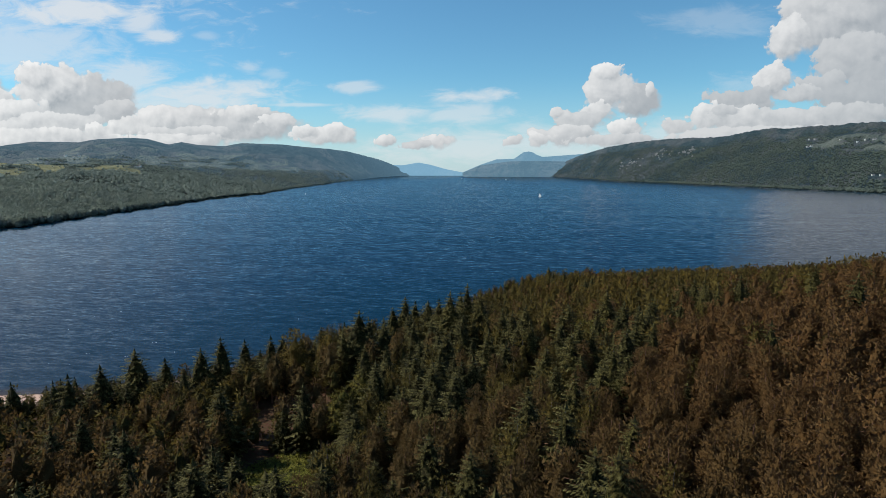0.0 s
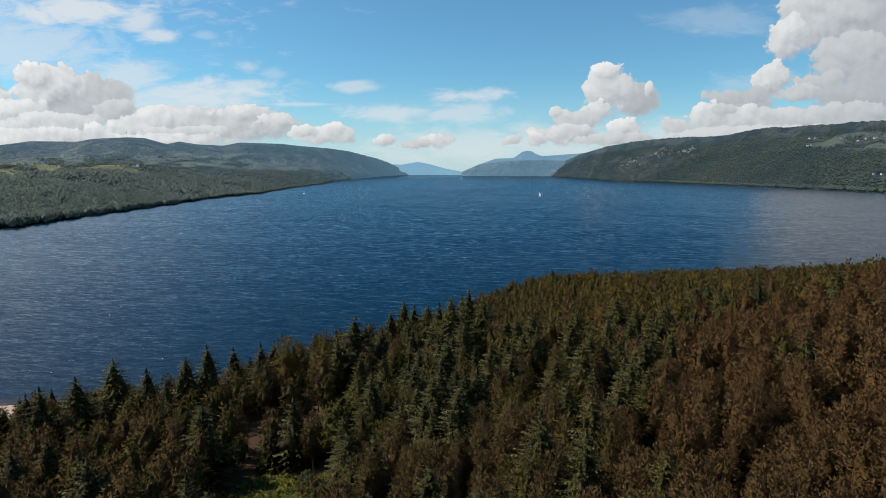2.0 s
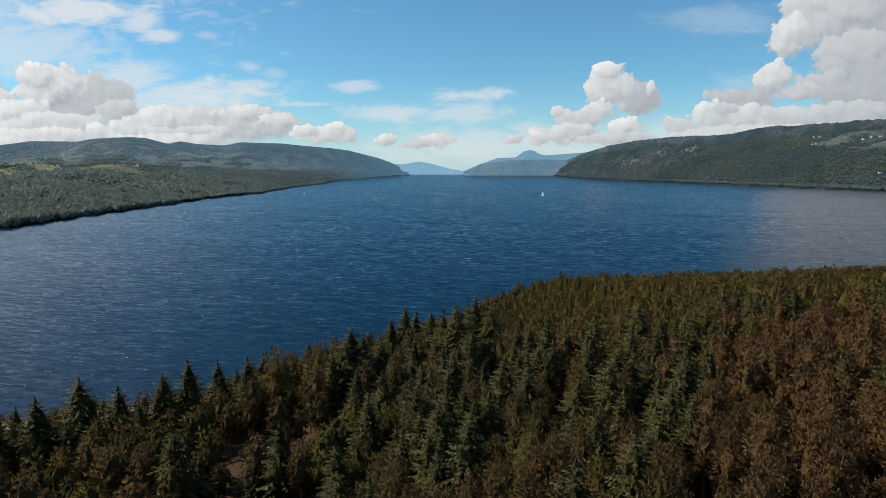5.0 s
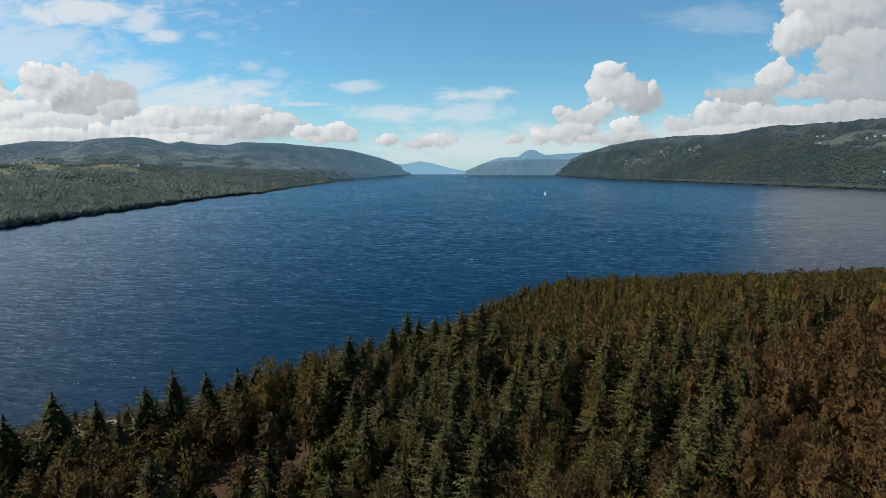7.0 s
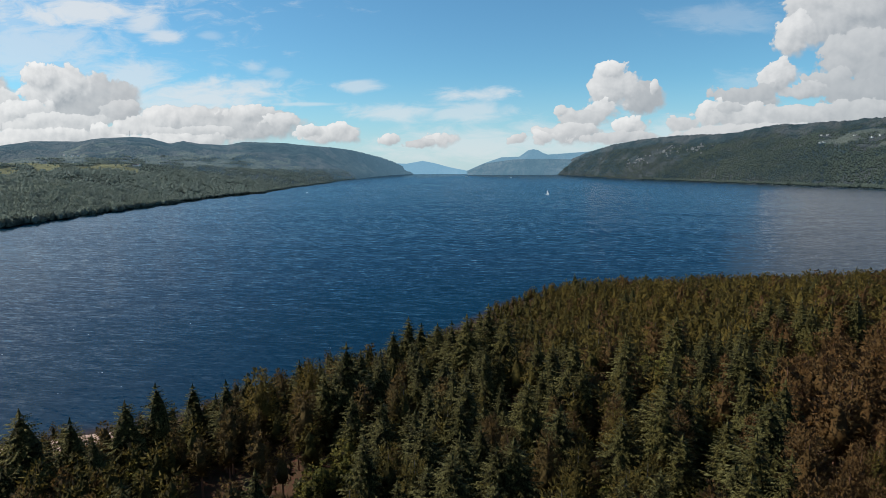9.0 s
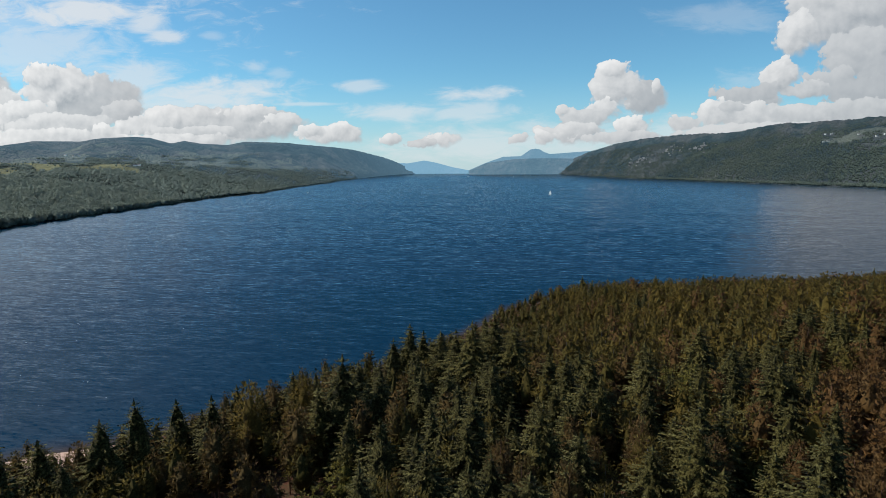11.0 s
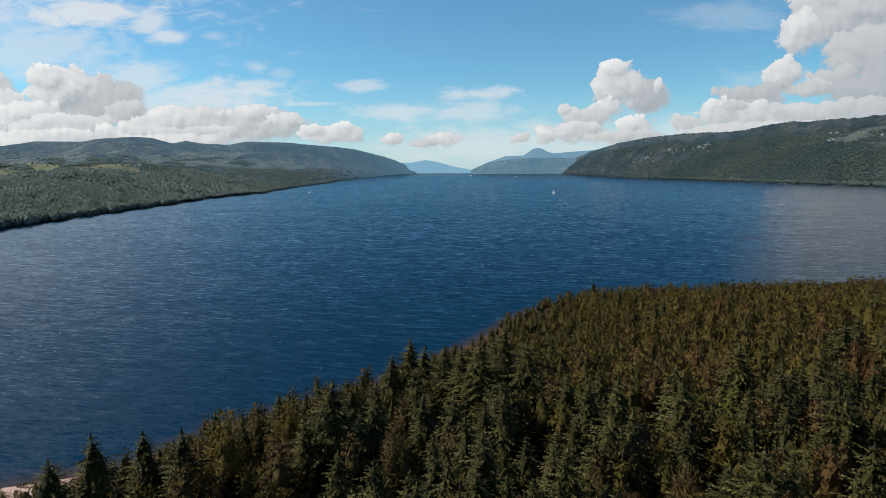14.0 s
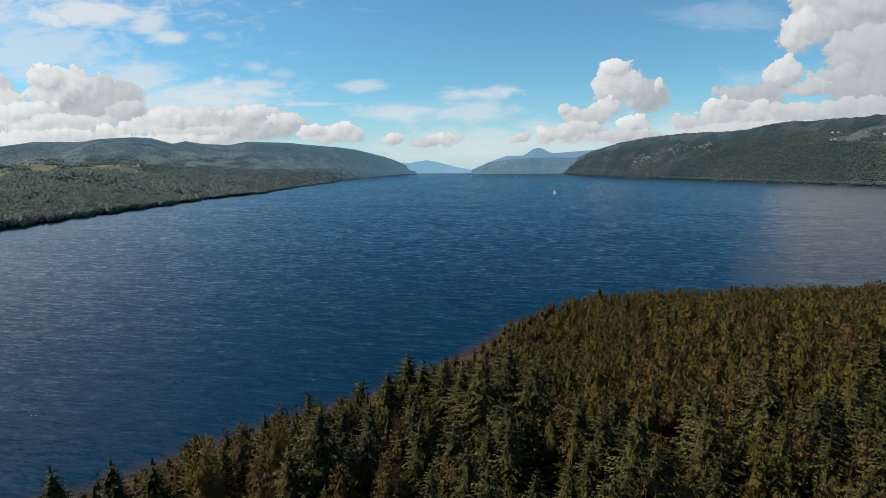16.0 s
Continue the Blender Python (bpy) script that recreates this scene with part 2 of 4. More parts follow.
def ground_material():
    """Needle litter, grass in the fields, sand on the beach and bare rock, by the place's own maps."""
    m, t, b = material("forest_floor", 0.95, 0.15)
    co = node(t, "ShaderNodeTexCoord").outputs["Object"]
    n1 = noise_tex(t, co, 0.09, 6.0, 0.6)
    n2 = noise_tex(t, co, 1.3, 6.0, 0.65)
    litter = blend(t, n1, (0.034, 0.016, 0.011), (0.115, 0.044, 0.028))
    litter = blend(t, ramp01(t, n2, 0.35, 0.75), litter, (0.050, 0.050, 0.022))
    wood = node(t, "ShaderNodeAttribute", attribute_name="wooded").outputs["Fac"]
    floor_far = blend(t, ramp01(t, noise_tex(t, co, 0.007, 9.0, 0.68), 0.40, 0.60), (0.022, 0.042, 0.040), (0.070, 0.088, 0.074))
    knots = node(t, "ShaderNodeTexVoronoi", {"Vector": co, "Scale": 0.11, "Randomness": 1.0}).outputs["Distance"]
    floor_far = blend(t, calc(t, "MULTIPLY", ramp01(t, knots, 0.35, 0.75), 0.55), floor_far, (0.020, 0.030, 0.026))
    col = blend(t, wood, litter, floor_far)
    field = node(t, "ShaderNodeAttribute", attribute_name="field").outputs["Fac"]
    grass = blend(t, noise_tex(t, co, 0.006, 4.0, 0.6), (0.120, 0.128, 0.070), (0.200, 0.190, 0.110))
    grass = blend(t, calc(t, "MULTIPLY", n2, 0.4), grass, (0.08, 0.10, 0.03))
    grass = blend(t, wood, (0.045, 0.055, 0.016), grass)
    col = blend(t, ramp01(t, field, 0.3, 0.6), col, grass)
    sand = node(t, "ShaderNodeAttribute", attribute_name="sand").outputs["Fac"]
    shingle = blend(t, n2, (0.35, 0.23, 0.17), (0.55, 0.39, 0.31))
    col = blend(t, ramp01(t, calc(t, "MULTIPLY_ADD", n2, 0.3, sand), 0.45, 0.7), col, shingle)
    rock = node(t, "ShaderNodeAttribute", attribute_name="rock").outputs["Fac"]
    stone = blend(t, noise_tex(t, co, 0.05, 6.0, 0.7), (0.12, 0.115, 0.105), (0.36, 0.34, 0.31))
    col = blend(t, ramp01(t, calc(t, "MULTIPLY_ADD", noise_tex(t, co, 0.03, 5.0, 0.7), 0.9, rock), 0.95, 1.15), col, stone)
    t.links.new(col, b.inputs["Base Color"])
    folds = calc(t, "MULTIPLY", noise_tex(t, co, 0.0055, 7.0, 0.6), calc(t, "MULTIPLY", wood, 170.0))
    relief = calc(t, "MULTIPLY_ADD", n2, 0.5, folds)
    bump = node(t, "ShaderNodeBump", {"Height": relief, "Strength": 0.8, "Distance": 0.5})
    t.links.new(bump.outputs[0], b.inputs["Normal"])
    return m


def hill_material():
    """Far heather and forest slopes; the haze of kilometres of air is put on them as a faint blue glow."""
    m, t, b = material("hazed_hill", 0.95, 0.1)
    co = node(t, "ShaderNodeTexCoord").outputs["Object"]
    n = noise_tex(t, co, 0.008, 9.0, 0.72)
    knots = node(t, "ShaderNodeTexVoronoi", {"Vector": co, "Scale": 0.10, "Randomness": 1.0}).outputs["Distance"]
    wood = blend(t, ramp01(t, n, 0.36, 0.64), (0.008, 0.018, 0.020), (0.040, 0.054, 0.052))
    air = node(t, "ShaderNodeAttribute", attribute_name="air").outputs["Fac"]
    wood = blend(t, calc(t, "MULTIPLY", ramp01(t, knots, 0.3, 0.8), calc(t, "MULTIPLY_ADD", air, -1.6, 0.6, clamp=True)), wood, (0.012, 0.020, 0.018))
    moor = blend(t, noise_tex(t, co, 0.016, 7.0, 0.68), (0.034, 0.040, 0.040), (0.088, 0.084, 0.076))
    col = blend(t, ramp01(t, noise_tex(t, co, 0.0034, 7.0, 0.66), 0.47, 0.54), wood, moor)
    field = node(t, "ShaderNodeAttribute", attribute_name="field").outputs["Fac"]
    col = blend(t, ramp01(t, calc(t, "MULTIPLY_ADD", n, 0.4, field), 0.6, 0.8), col, blend(t, noise_tex(t, co, 0.012, 3.0, 0.5), (0.065, 0.077, 0.060), (0.112, 0.116, 0.088)))
    t.links.new(col, b.inputs["Base Color"])
    folds = calc(t, "ADD", noise_tex(t, co, 0.0045, 7.0, 0.6), calc(t, "MULTIPLY", knots, -0.05))
    bump = node(t, "ShaderNodeBump", {"Height": folds, "Strength": 1.0, "Distance": 190.0})
    t.links.new(bump.outputs[0], b.inputs["Normal"])
    # the slopes themselves emit blue, in place of real haze
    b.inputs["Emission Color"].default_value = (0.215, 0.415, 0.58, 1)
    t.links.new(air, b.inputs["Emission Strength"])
    return m


def water_material():
    m, t, b = material("loch_water", 0.03, 0.40)
    b.inputs["IOR"].default_value = 1.33
    co = node(t, "ShaderNodeTexCoord").outputs["Object"]
    turned = node(t, "ShaderNodeMapping", {"Vector": co, "Rotation": (0, 0, radians(8))}).outputs[0]
    gust = noise_tex(t, vcalc(t, "MULTIPLY", turned, (0.004, 0.012, 0.01)), 1.0, 4.0, 0.6, 0.6)

    def slopes(step, detail, amount):
        n = node(t, "ShaderNodeTexNoise", {"Vector": vcalc(t, "MULTIPLY", turned, step), "Scale": 1.0, "Detail": detail, "Roughness": 0.66, "Distortion": 0.5})
        return vcalc(t, "MULTIPLY", vcalc(t, "SUBTRACT", n.outputs["Color"], (0.5, 0.5, 0.5)), amount)

    # long crests, shorter waves on them and fine chop; the steep faces lean towards the near shore
    waves = vcalc(t, "ADD", slopes((0.085, 0.40, 0.1), 1.0, (0.03, 0.34, 0)), slopes((0.30, 1.10, 0.2), 2.0, (0.06, 0.50, 0)))
    waves = vcalc(t, "ADD", waves, slopes((0.8, 2.4, 0.5), 3.0, (0.09, 0.36, 0)))
    waves = vcalc(t, "ADD", waves, (0.0, -0.145, 0.0))
    calm = calc(t, "MULTIPLY_ADD", ramp01(t, gust, 0.3, 0.7), 0.22, 0.87)
    waves = node(t, "ShaderNodeVectorMath", {0: waves, "Scale": calm}, operation="SCALE").outputs[0]
    facing = vcalc(t, "NORMALIZE", vcalc(t, "ADD", waves, (0, 0, 1)))
    t.links.new(facing, b.inputs["Normal"])
    shallow = node(t, "ShaderNodeAttribute", attribute_name="shallow").outputs["Fac"]
    deep = blend(t, ramp01(t, gust, 0.25, 0.75), (0.000, 0.014, 0.034), (0.000, 0.019, 0.044))
    col = blend(t, shallow, deep, (0.050, 0.029, 0.016))
    t.links.new(col, b.inputs["Base Color"])
    return m


M_GROUND, M_HILL, M_WATER = ground_material(), hill_material(), water_material()

# ------------------------------------------------------------------ the lie of the land
EYE = np.array([-3.0, 40.0, 69.0])
NEAR, REACH = 2400.0, 2400.0


def drawn_in(p):
    """The loch is over thirty kilometres long: past 2.4 km distances are drawn in, so that its far end lies under 5 km off."""
    p = np.asarray(p, float)
    q = p - EYE
    r = np.hypot(q[..., 0], q[..., 1])
    rr = np.where(r < NEAR, r, NEAR + REACH * (1 - np.exp(-np.maximum(r - NEAR, 0) / REACH)))
    return EYE + q * (rr / np.maximum(r, 1e-6))[..., None]


SHORE = np.array([(-1500, -900), (-700, -60), (-400, 120), (-260, 155), (-149, 166.5), (-124, 170), (-110, 178), (-89, 187), (-75, 207), (-62, 220),
                  (-48, 233), (-33, 248), (-15, 275), (0, 304), (10, 328), (22, 341), (45, 356), (110, 368), (190, 380), (300, 410), (420, 460),
                  (620, 530), (1100, 560), (1500, 300), (1500, -900)], float)


def shore_distance(x, y):
    """Metres inland from the near shore; negative out in the loch."""
    best = np.full(x.shape, 1e9)
    inside = np.zeros(x.shape, bool)
    n = len(SHORE)
    for i in range(n):
        (x0, y0), (x1, y1) = SHORE[i], SHORE[(i + 1) % n]
        dx, dy = x1 - x0, y1 - y0
        if i < n - 1:
            k = np.clip(((x - x0) * dx + (y - y0) * dy) / (dx * dx + dy * dy), 0, 1)
            best = np.minimum(best, np.hypot(x - x0 - k * dx, y - y0 - k * dy))
        cross = (y0 > y) != (y1 > y)
        inside ^= cross & (x < (x1 - x0) * (y - y0) / (y1 - y0 + 1e-12) + x0)
    return np.where(inside, best, -best)


def wobble(x, y, scale, seed=0.0):
    """Smooth uneven values between -1 and 1 from sums of turned waves."""
    v = np.zeros(np.shape(x))
    for i in range(7):
        a = i * 2.4 + seed
        k = scale * (1.0 + 0.37 * i)
        v = v + np.sin((x * math.cos(a) + y * math.sin(a)) * k + seed * 3 + i * 1.7 + 1.5 * np.sin((x * math.sin(a) - y * math.cos(a)) * k * 0.6 + i)) / (1 + 0.45 * i)
    return v / 3.2


# far shores, by bearing in degrees from the loch's axis: metres to the water's edge, slopes of bench and skyline
L_SHORE = np.array([(-90, 620), (-60, 700), (-40.6, 901), (-36.8, 1020), (-32.7, 1167), (-28.2, 1393), (-25.4, 1614), (-20.8, 1930), (-15.0, 3259), (-11.7, 5301), (-8.5, 10000), (-6.7, 13000), (-6.0, 14000)])
L_BENCH = np.array([(-90, 0.7), (-40.5, 0.66), (-34.8, 0.95), (-28.3, 0.67), (-21.0, 0.28), (-13.0, 0.25), (-6.7, 0.0)])
L_SKY = np.array([(-90, 2.2), (-40.73, 2.11), (-38.7, 2.48), (-35.42, 2.58), (-34.17, 2.86), (-31.85, 3.04), (-30.32, 3.02), (-28.55, 2.53), (-27.51, 2.80), (-26.21, 2.57),
                  (-23.8, 2.47), (-22.29, 2.79), (-18.71, 2.73), (-16.08, 2.48), (-14.3, 2.36), (-12.3, 2.10), (-9.55, 1.45), (-8.3, 1.02), (-7.33, 0.55), (-6.8, 0.2), (-6.3, -0.15), (-6.0, -0.24)])
R_SHORE = np.array([(7.2, 12000), (8.3, 9424), (12.8, 5470), (14.9, 4550), (22.4, 3384), (29.0, 2784), (35.4, 2390), (60, 1900), (90, 1700)])
R_SKY = np.array([(7.3, -0.10), (7.57, 0.06), (8.8, 0.87), (10.65, 1.72), (13.25, 2.53), (15.53, 2.91), (17.75, 3.12), (19.91, 3.25), (22.01, 3.25), (23.81, 3.34), (24.89, 3.62),
                  (26.38, 3.86), (27.21, 3.93), (28.25, 3.84), (29.83, 3.99), (31.75, 3.99), (33.02, 4.13), (34.6, 4.10), (60, 4.0), (90, 4.0)])


def table(rows, a, log=False):
    v = np.log(rows[:, 1]) if log else rows[:, 1]
    out = np.interp(a, rows[:, 0], v)
    return np.exp(out) if log else out


def bearing(x, y):
    return np.degrees(np.arctan2(x - EYE[0], y - EYE[1])), np.hypot(x - EYE[0], y - EYE[1])


def slope_place(a, r):
    """Where a place lies on the far slopes: 0 at the water, 1 at the bench, 2 at the skyline (left); 0 to 1 (right)."""
    rs = table(L_SHORE, a, True) * (1 + 0.012 * np.sin(a * 3.1) + 0.006 * np.sin(a * 11))
    r1 = np.minimum(rs * 2.0, rs + 1000)
    rk = np.minimum(r1 * 2.3, r1 + 2500)
    left = np.where(r < r1, (r - rs) / (r1 - rs), 1 + (r - r1) / (rk - r1))
    qs = table(R_SHORE, a, True) * (1 + 0.008 * np.sin(a * 2.7) + 0.004 * np.sin(a * 9))
    qk = qs * 1.5
    return left, (r - qs) / (qk - qs), rs, r1, rk, qs, qk


def far_height(x, y):
    a, r = bearing(x, y)
    left, right, rs, r1, rk, qs, qk = slope_place(a, r)
    z1 = EYE[2] + r1 * np.tan(np.radians(table(L_BENCH, a))) - 8
    zk = EYE[2] + rk * np.tan(np.radians(table(L_SKY, a)))
    low = np.clip(left, 0, 1)
    hl = z1 * low ** 0.9
    up = np.clip(left - 1, 0, 1)
    hl = hl + (zk - z1) * up ** 1.35
    rough = wobble(x, y, 0.0042, 1.3) * 26 + wobble(x, y, 0.012, 4.1) * 20 + wobble(x, y, 0.031, 2.6) * 8
    hl = hl + rough * np.clip((-7.0 - a) / 9, 0.06, 1) * np.clip(left * 2, 0, 1) * np.where(left > 1, 0.35 + 1.15 * np.clip((left - 1.1) / 0.4, 0, 1) - 1.4 * up ** 3, 0.35)
    hl = np.where(left > 2, zk - np.maximum(left - 2.12, 0) * (zk - 40) * 0.8, hl)
    hl = np.where((left < 0) | (a > -6.05), np.where(a > -6.05, -8, np.maximum(left * (r1 - rs) * 0.06, -8)), np.maximum(hl, 0.8 * np.clip(left * 20, 0, 1)))
    yk = EYE[2] + qk * np.tan(np.radians(table(R_SKY, a)))
    k = np.clip(right, 0, 1)
    hr = yk * (0.86 * k ** 0.80 + 0.14 * k ** 3)
    ribs = wobble(x, y, 0.0060, 2.2) * 20 + wobble(x, y, 0.017, 0.4) * 7
    hr = hr + ribs * np.clip(k * 3, 0, 1) * (1 - 0.8 * k ** 4)
    hr = np.where(right > 1, yk - (right - 1) * yk * 0.5, hr)
    hr = np.where((right < 0) | (a < 7.2), np.where(a < 7.2, -8, np.maximum(right * (qk - qs) * 0.06, -8)), np.maximum(hr, 0.8 * np.clip(right * 20, 0, 1)))
    return np.maximum(np.maximum(hl, hr), -8), left, right, a, r


def near_height(x, y):
    d = shore_distance(x, y)
    e = np.clip(d, 0, 230)
    g = 0.065 * e + 0.018 * e * np.clip(x, -110, 160) / 100 + 0.048 * e * e / 100
    # a hollow with an open glade, and its low shelf by the beach
    g = g - 4.0 * np.exp(-((x + 40) / 24) ** 2 - ((y - 118) / 26) ** 2)
    g = g + 3.5 * np.exp(-((x - 2) / 22) ** 2 - ((y - 203) / 22) ** 2)
    g = g + wobble(x, y, 0.055, 0.7) * 0.7 * np.clip(d / 20, 0, 1)
    return np.where(d > 0, np.maximum(g, 0.05 * np.minimum(d, 20)), np.maximum(d * 0.07, -8)), d


def height(x, y):
    hn, d = near_height(x, y)
    hf, left, right, a, r = far_height(x, y)
    front = (r > 600) & (np.abs(a) < 100) & (d < 0)
    return np.where(front, np.maximum(hn, hf), hn), d, left, right, a, r


def field_map(x, y, left, right, a, r):
    """Open farmland: a band on the left bank's bench, and a shelf high on the right bank."""
    parcels = wobble(x, y, 0.0070, 5.0) + 0.5 * wobble(x, y, 0.021, 2.0)
    f = np.zeros(np.shape(left))
    for mid, wide, limit, least in ((0.82, 0.13, -31.0, -0.25), (1.10, 0.10, -16.0, -0.2), (1.33, 0.10, -18.0, -0.2), (1.54, 0.05, -22.0, 0.1)):
        row = np.exp(-((left - mid - 0.03 * np.sin(a * 1.3 + mid * 9)) / wide) ** 4) * (a < limit)
        f = np.maximum(f, np.clip(row * 1.2 * (parcels + 0.4 * np.sin(a * 2.1 + mid * 30) > least - 0.1), 0, 1))
    shelf = np.exp(-((right - 0.63) / 0.13) ** 2) * np.clip((a - 26.5) / 2, 0, 1)
    return np.maximum(f, np.clip(shelf * 1.2 * (parcels > 0.0), 0, 1))


def rock_map(x, y, right, a):
    return np.exp(-((right - 0.42) / 0.2) ** 2) * np.exp(-((a - 17.0) / 3.2) ** 2)


# ------------------------------------------------------------------ mesh helpers


def put_mesh(name, verts, faces, mats, face_mat=None, attrs=None, smooth=False):
    """A mesh object from arrays: (n, 3) places, (m, 3 or 4) corner numbers."""
    verts, faces = np.asarray(verts, np.float32), np.asarray(faces, np.int32)
    me = bpy.data.meshes.new(name)
    k = faces.shape[1]
    me.vertices.add(len(verts))
    me.vertices.foreach_set("co", verts.ravel())
    me.loops.add(faces.size)
    me.loops.foreach_set("vertex_index", faces.ravel())
    me.polygons.add(len(faces))
    me.polygons.foreach_set("loop_start", np.arange(0, faces.size, k, dtype=np.int32))
    for m in mats:
        me.materials.append(m)
    if face_mat is not None:
        me.polygons.foreach_set("material_index", np.asarray(face_mat, np.int32))
    me.polygons.foreach_set("use_smooth", np.full(len(faces), smooth))
    for key, value in (attrs or {}).items():
        value = np.asarray(value, np.float32)
        if value.ndim == 2:
            me.attributes.new(key, "FLOAT_VECTOR", "POINT").data.foreach_set("vector", value.ravel())
        else:
            me.attributes.new(key, "FLOAT", "POINT").data.foreach_set("value", value)
    me.update(calc_edges=True)
    me.validate()
    return me


def grid_faces(rows, cols, loop=False):
    i, j = np.meshgrid(np.arange(rows - 1), np.arange(cols if loop else cols - 1), indexing="ij")
    i, j = i.ravel(), j.ravel()
    jj = (j + 1) % cols
    return np.stack([i * cols + j, i * cols + jj, (i + 1) * cols + jj, (i + 1) * cols + j], 1)


def part(name, bm, mat, parent, label=""):
    me = bpy.data.meshes.new(name)
    bm.to_mesh(me)
    bm.free()
    me.materials.append(mat)
    ob = new(name, me)
    ob.parent = parent
    if label:
        tagged(ob, label)
    return ob


def thing(name, place, label, category, group="", turn=0.0, size=1.0):
    ob = new(name)
    ob.empty_display_size = 0.5
    ob.location = place
    ob.rotation_euler = (0, 0, turn)
    ob.scale = (size, size, size)
    return tagged(ob, label, category, group)


# ------------------------------------------------------------------ ground, far hills, water
bearings = np.radians(np.concatenate([np.arange(-52, 52.01, 0.5), np.arange(56, 304.1, 4.0)]))


def polar(rings):
    rr, aa = np.meshgrid(rings, bearings, indexing="ij")
    return EYE[0] + rr * np.sin(aa), EYE[1] + rr * np.cos(aa)


def build_ground():
    rings = np.concatenate([[0.5], np.geomspace(6, 2300, 250)])
    x, y = polar(rings)
    z, d, left, right, a, r = height(x, y)
    f = field_map(x, y, left, right, a, r) * (r > 600)
    glade = np.exp(-(((x + 39) / 13) ** 2 + ((y - 108) / 18) ** 2) ** 2)
    f = np.where(r < 600, glade, f)
    sand = np.clip(1.25 - np.abs(d - 3) / 11, 0, 1) * np.clip((-88 - x) / 20, 0.15, 1) * (r < 600)
    sand = np.maximum(sand, np.where((r > 600) & (z > -3) & (z < 1.2), np.where(np.abs(a + 25.4) < 0.7, 0.5, 0.27), 0))
    wooded = np.clip((r - 500) / 100, 0, 1)
    rock = rock_map(x, y, right, a) * (r > 600)
    p = drawn_in(np.stack([x, y, z], -1)).reshape(-1, 3)
    me = put_mesh("ground", p, grid_faces(len(rings), len(bearings), True), [M_GROUND],
                  attrs={"field": f.ravel(), "sand": sand.ravel(), "wooded": wooded.ravel(), "rock": rock.ravel()}, smooth=True)
    tagged(new("ground", me), "wooded shores with brown needle litter, sandy beach and green fields", "ground", kind="structure")


def build_far_hills():
    rings = np.geomspace(2295, 19000, 150)
    keep = np.arange(-52, 52.01, 0.25)
    rr, aa = np.meshgrid(rings, np.radians(keep), indexing="ij")
    x, y = EYE[0] + rr * np.sin(aa), EYE[1] + rr * np.cos(aa)
    z, left, right, a, r = far_height(x, y)
    z = np.where(z < -1, -60, z)
    f = field_map(x, y, left, right, a, r)
    # strength of the haze glow, growing with distance
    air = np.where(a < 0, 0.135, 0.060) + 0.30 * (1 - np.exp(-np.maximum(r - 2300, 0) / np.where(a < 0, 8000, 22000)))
    p = drawn_in(np.stack([x, y, z], -1)).reshape(-1, 3)
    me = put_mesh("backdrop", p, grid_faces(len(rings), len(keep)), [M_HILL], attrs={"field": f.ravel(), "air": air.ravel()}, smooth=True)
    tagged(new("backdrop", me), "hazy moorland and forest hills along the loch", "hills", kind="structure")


def build_mountain(a0, a1, sky_rows, dist, air, seed):
    """A far mountain range: a slope that rises from the water's edge to a skyline, with gullies."""
    aa = np.arange(a0, a1 + 0.01, 0.12)
    kk = np.linspace(0, 1.25, 22)
    k, a = np.meshgrid(kk, aa, indexing="ij")
    r = dist * (0.8 + 0.2 * k)
    top = EYE[2] + dist * np.tan(np.radians(np.interp(a, [q[0] for q in sky_rows], [q[1] for q in sky_rows])))
    x, y = EYE[0] + r * np.sin(np.radians(a)), EYE[1] + r * np.cos(np.radians(a))
    z = top * np.where(k < 1, k ** 0.8, 1 - (k - 1) * 1.2) + wobble(x, y, 0.002, seed) * 45 * np.sin(np.pi * np.clip(k, 0, 1))
    z[0] = -40
    p = drawn_in(np.stack([x, y, z], -1)).reshape(-1, 3)
    # one even haze glow over the whole range
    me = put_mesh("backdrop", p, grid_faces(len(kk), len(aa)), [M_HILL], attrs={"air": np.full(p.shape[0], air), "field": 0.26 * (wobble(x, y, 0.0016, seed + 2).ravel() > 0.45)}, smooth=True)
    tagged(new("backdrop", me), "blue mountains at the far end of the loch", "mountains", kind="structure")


def build_water():
    rings = np.concatenate([[4.0], np.geomspace(60, 420, 60), np.geomspace(440, 25000, 50)])
    x, y = polar(rings)
    d = shore_distance(x, y)
    shallow = np.clip(1 + d / 7, 0, 1) ** 1.5 * (np.hypot(x, y) < 700)
    p = drawn_in(np.stack([x, y, np.zeros_like(x)], -1)).reshape(-1, 3)
    me = put_mesh("water", p, grid_faces(len(rings), len(bearings), True), [M_WATER], attrs={"shallow": shallow.ravel()}, smooth=True)
    tagged(new("water", me), "deep blue rippled loch water, peat-brown at the edge", "water", kind="structure")


build_ground()
build_far_hills()
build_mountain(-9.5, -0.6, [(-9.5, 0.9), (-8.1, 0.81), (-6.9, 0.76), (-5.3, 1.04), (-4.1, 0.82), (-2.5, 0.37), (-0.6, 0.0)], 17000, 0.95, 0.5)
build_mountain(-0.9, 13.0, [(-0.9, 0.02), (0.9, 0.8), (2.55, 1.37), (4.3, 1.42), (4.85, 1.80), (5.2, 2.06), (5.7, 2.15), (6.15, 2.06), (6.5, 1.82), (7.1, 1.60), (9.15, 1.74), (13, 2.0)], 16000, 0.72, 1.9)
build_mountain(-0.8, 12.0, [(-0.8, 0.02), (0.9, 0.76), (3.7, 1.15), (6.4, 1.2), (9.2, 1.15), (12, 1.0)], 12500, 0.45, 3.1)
build_water()

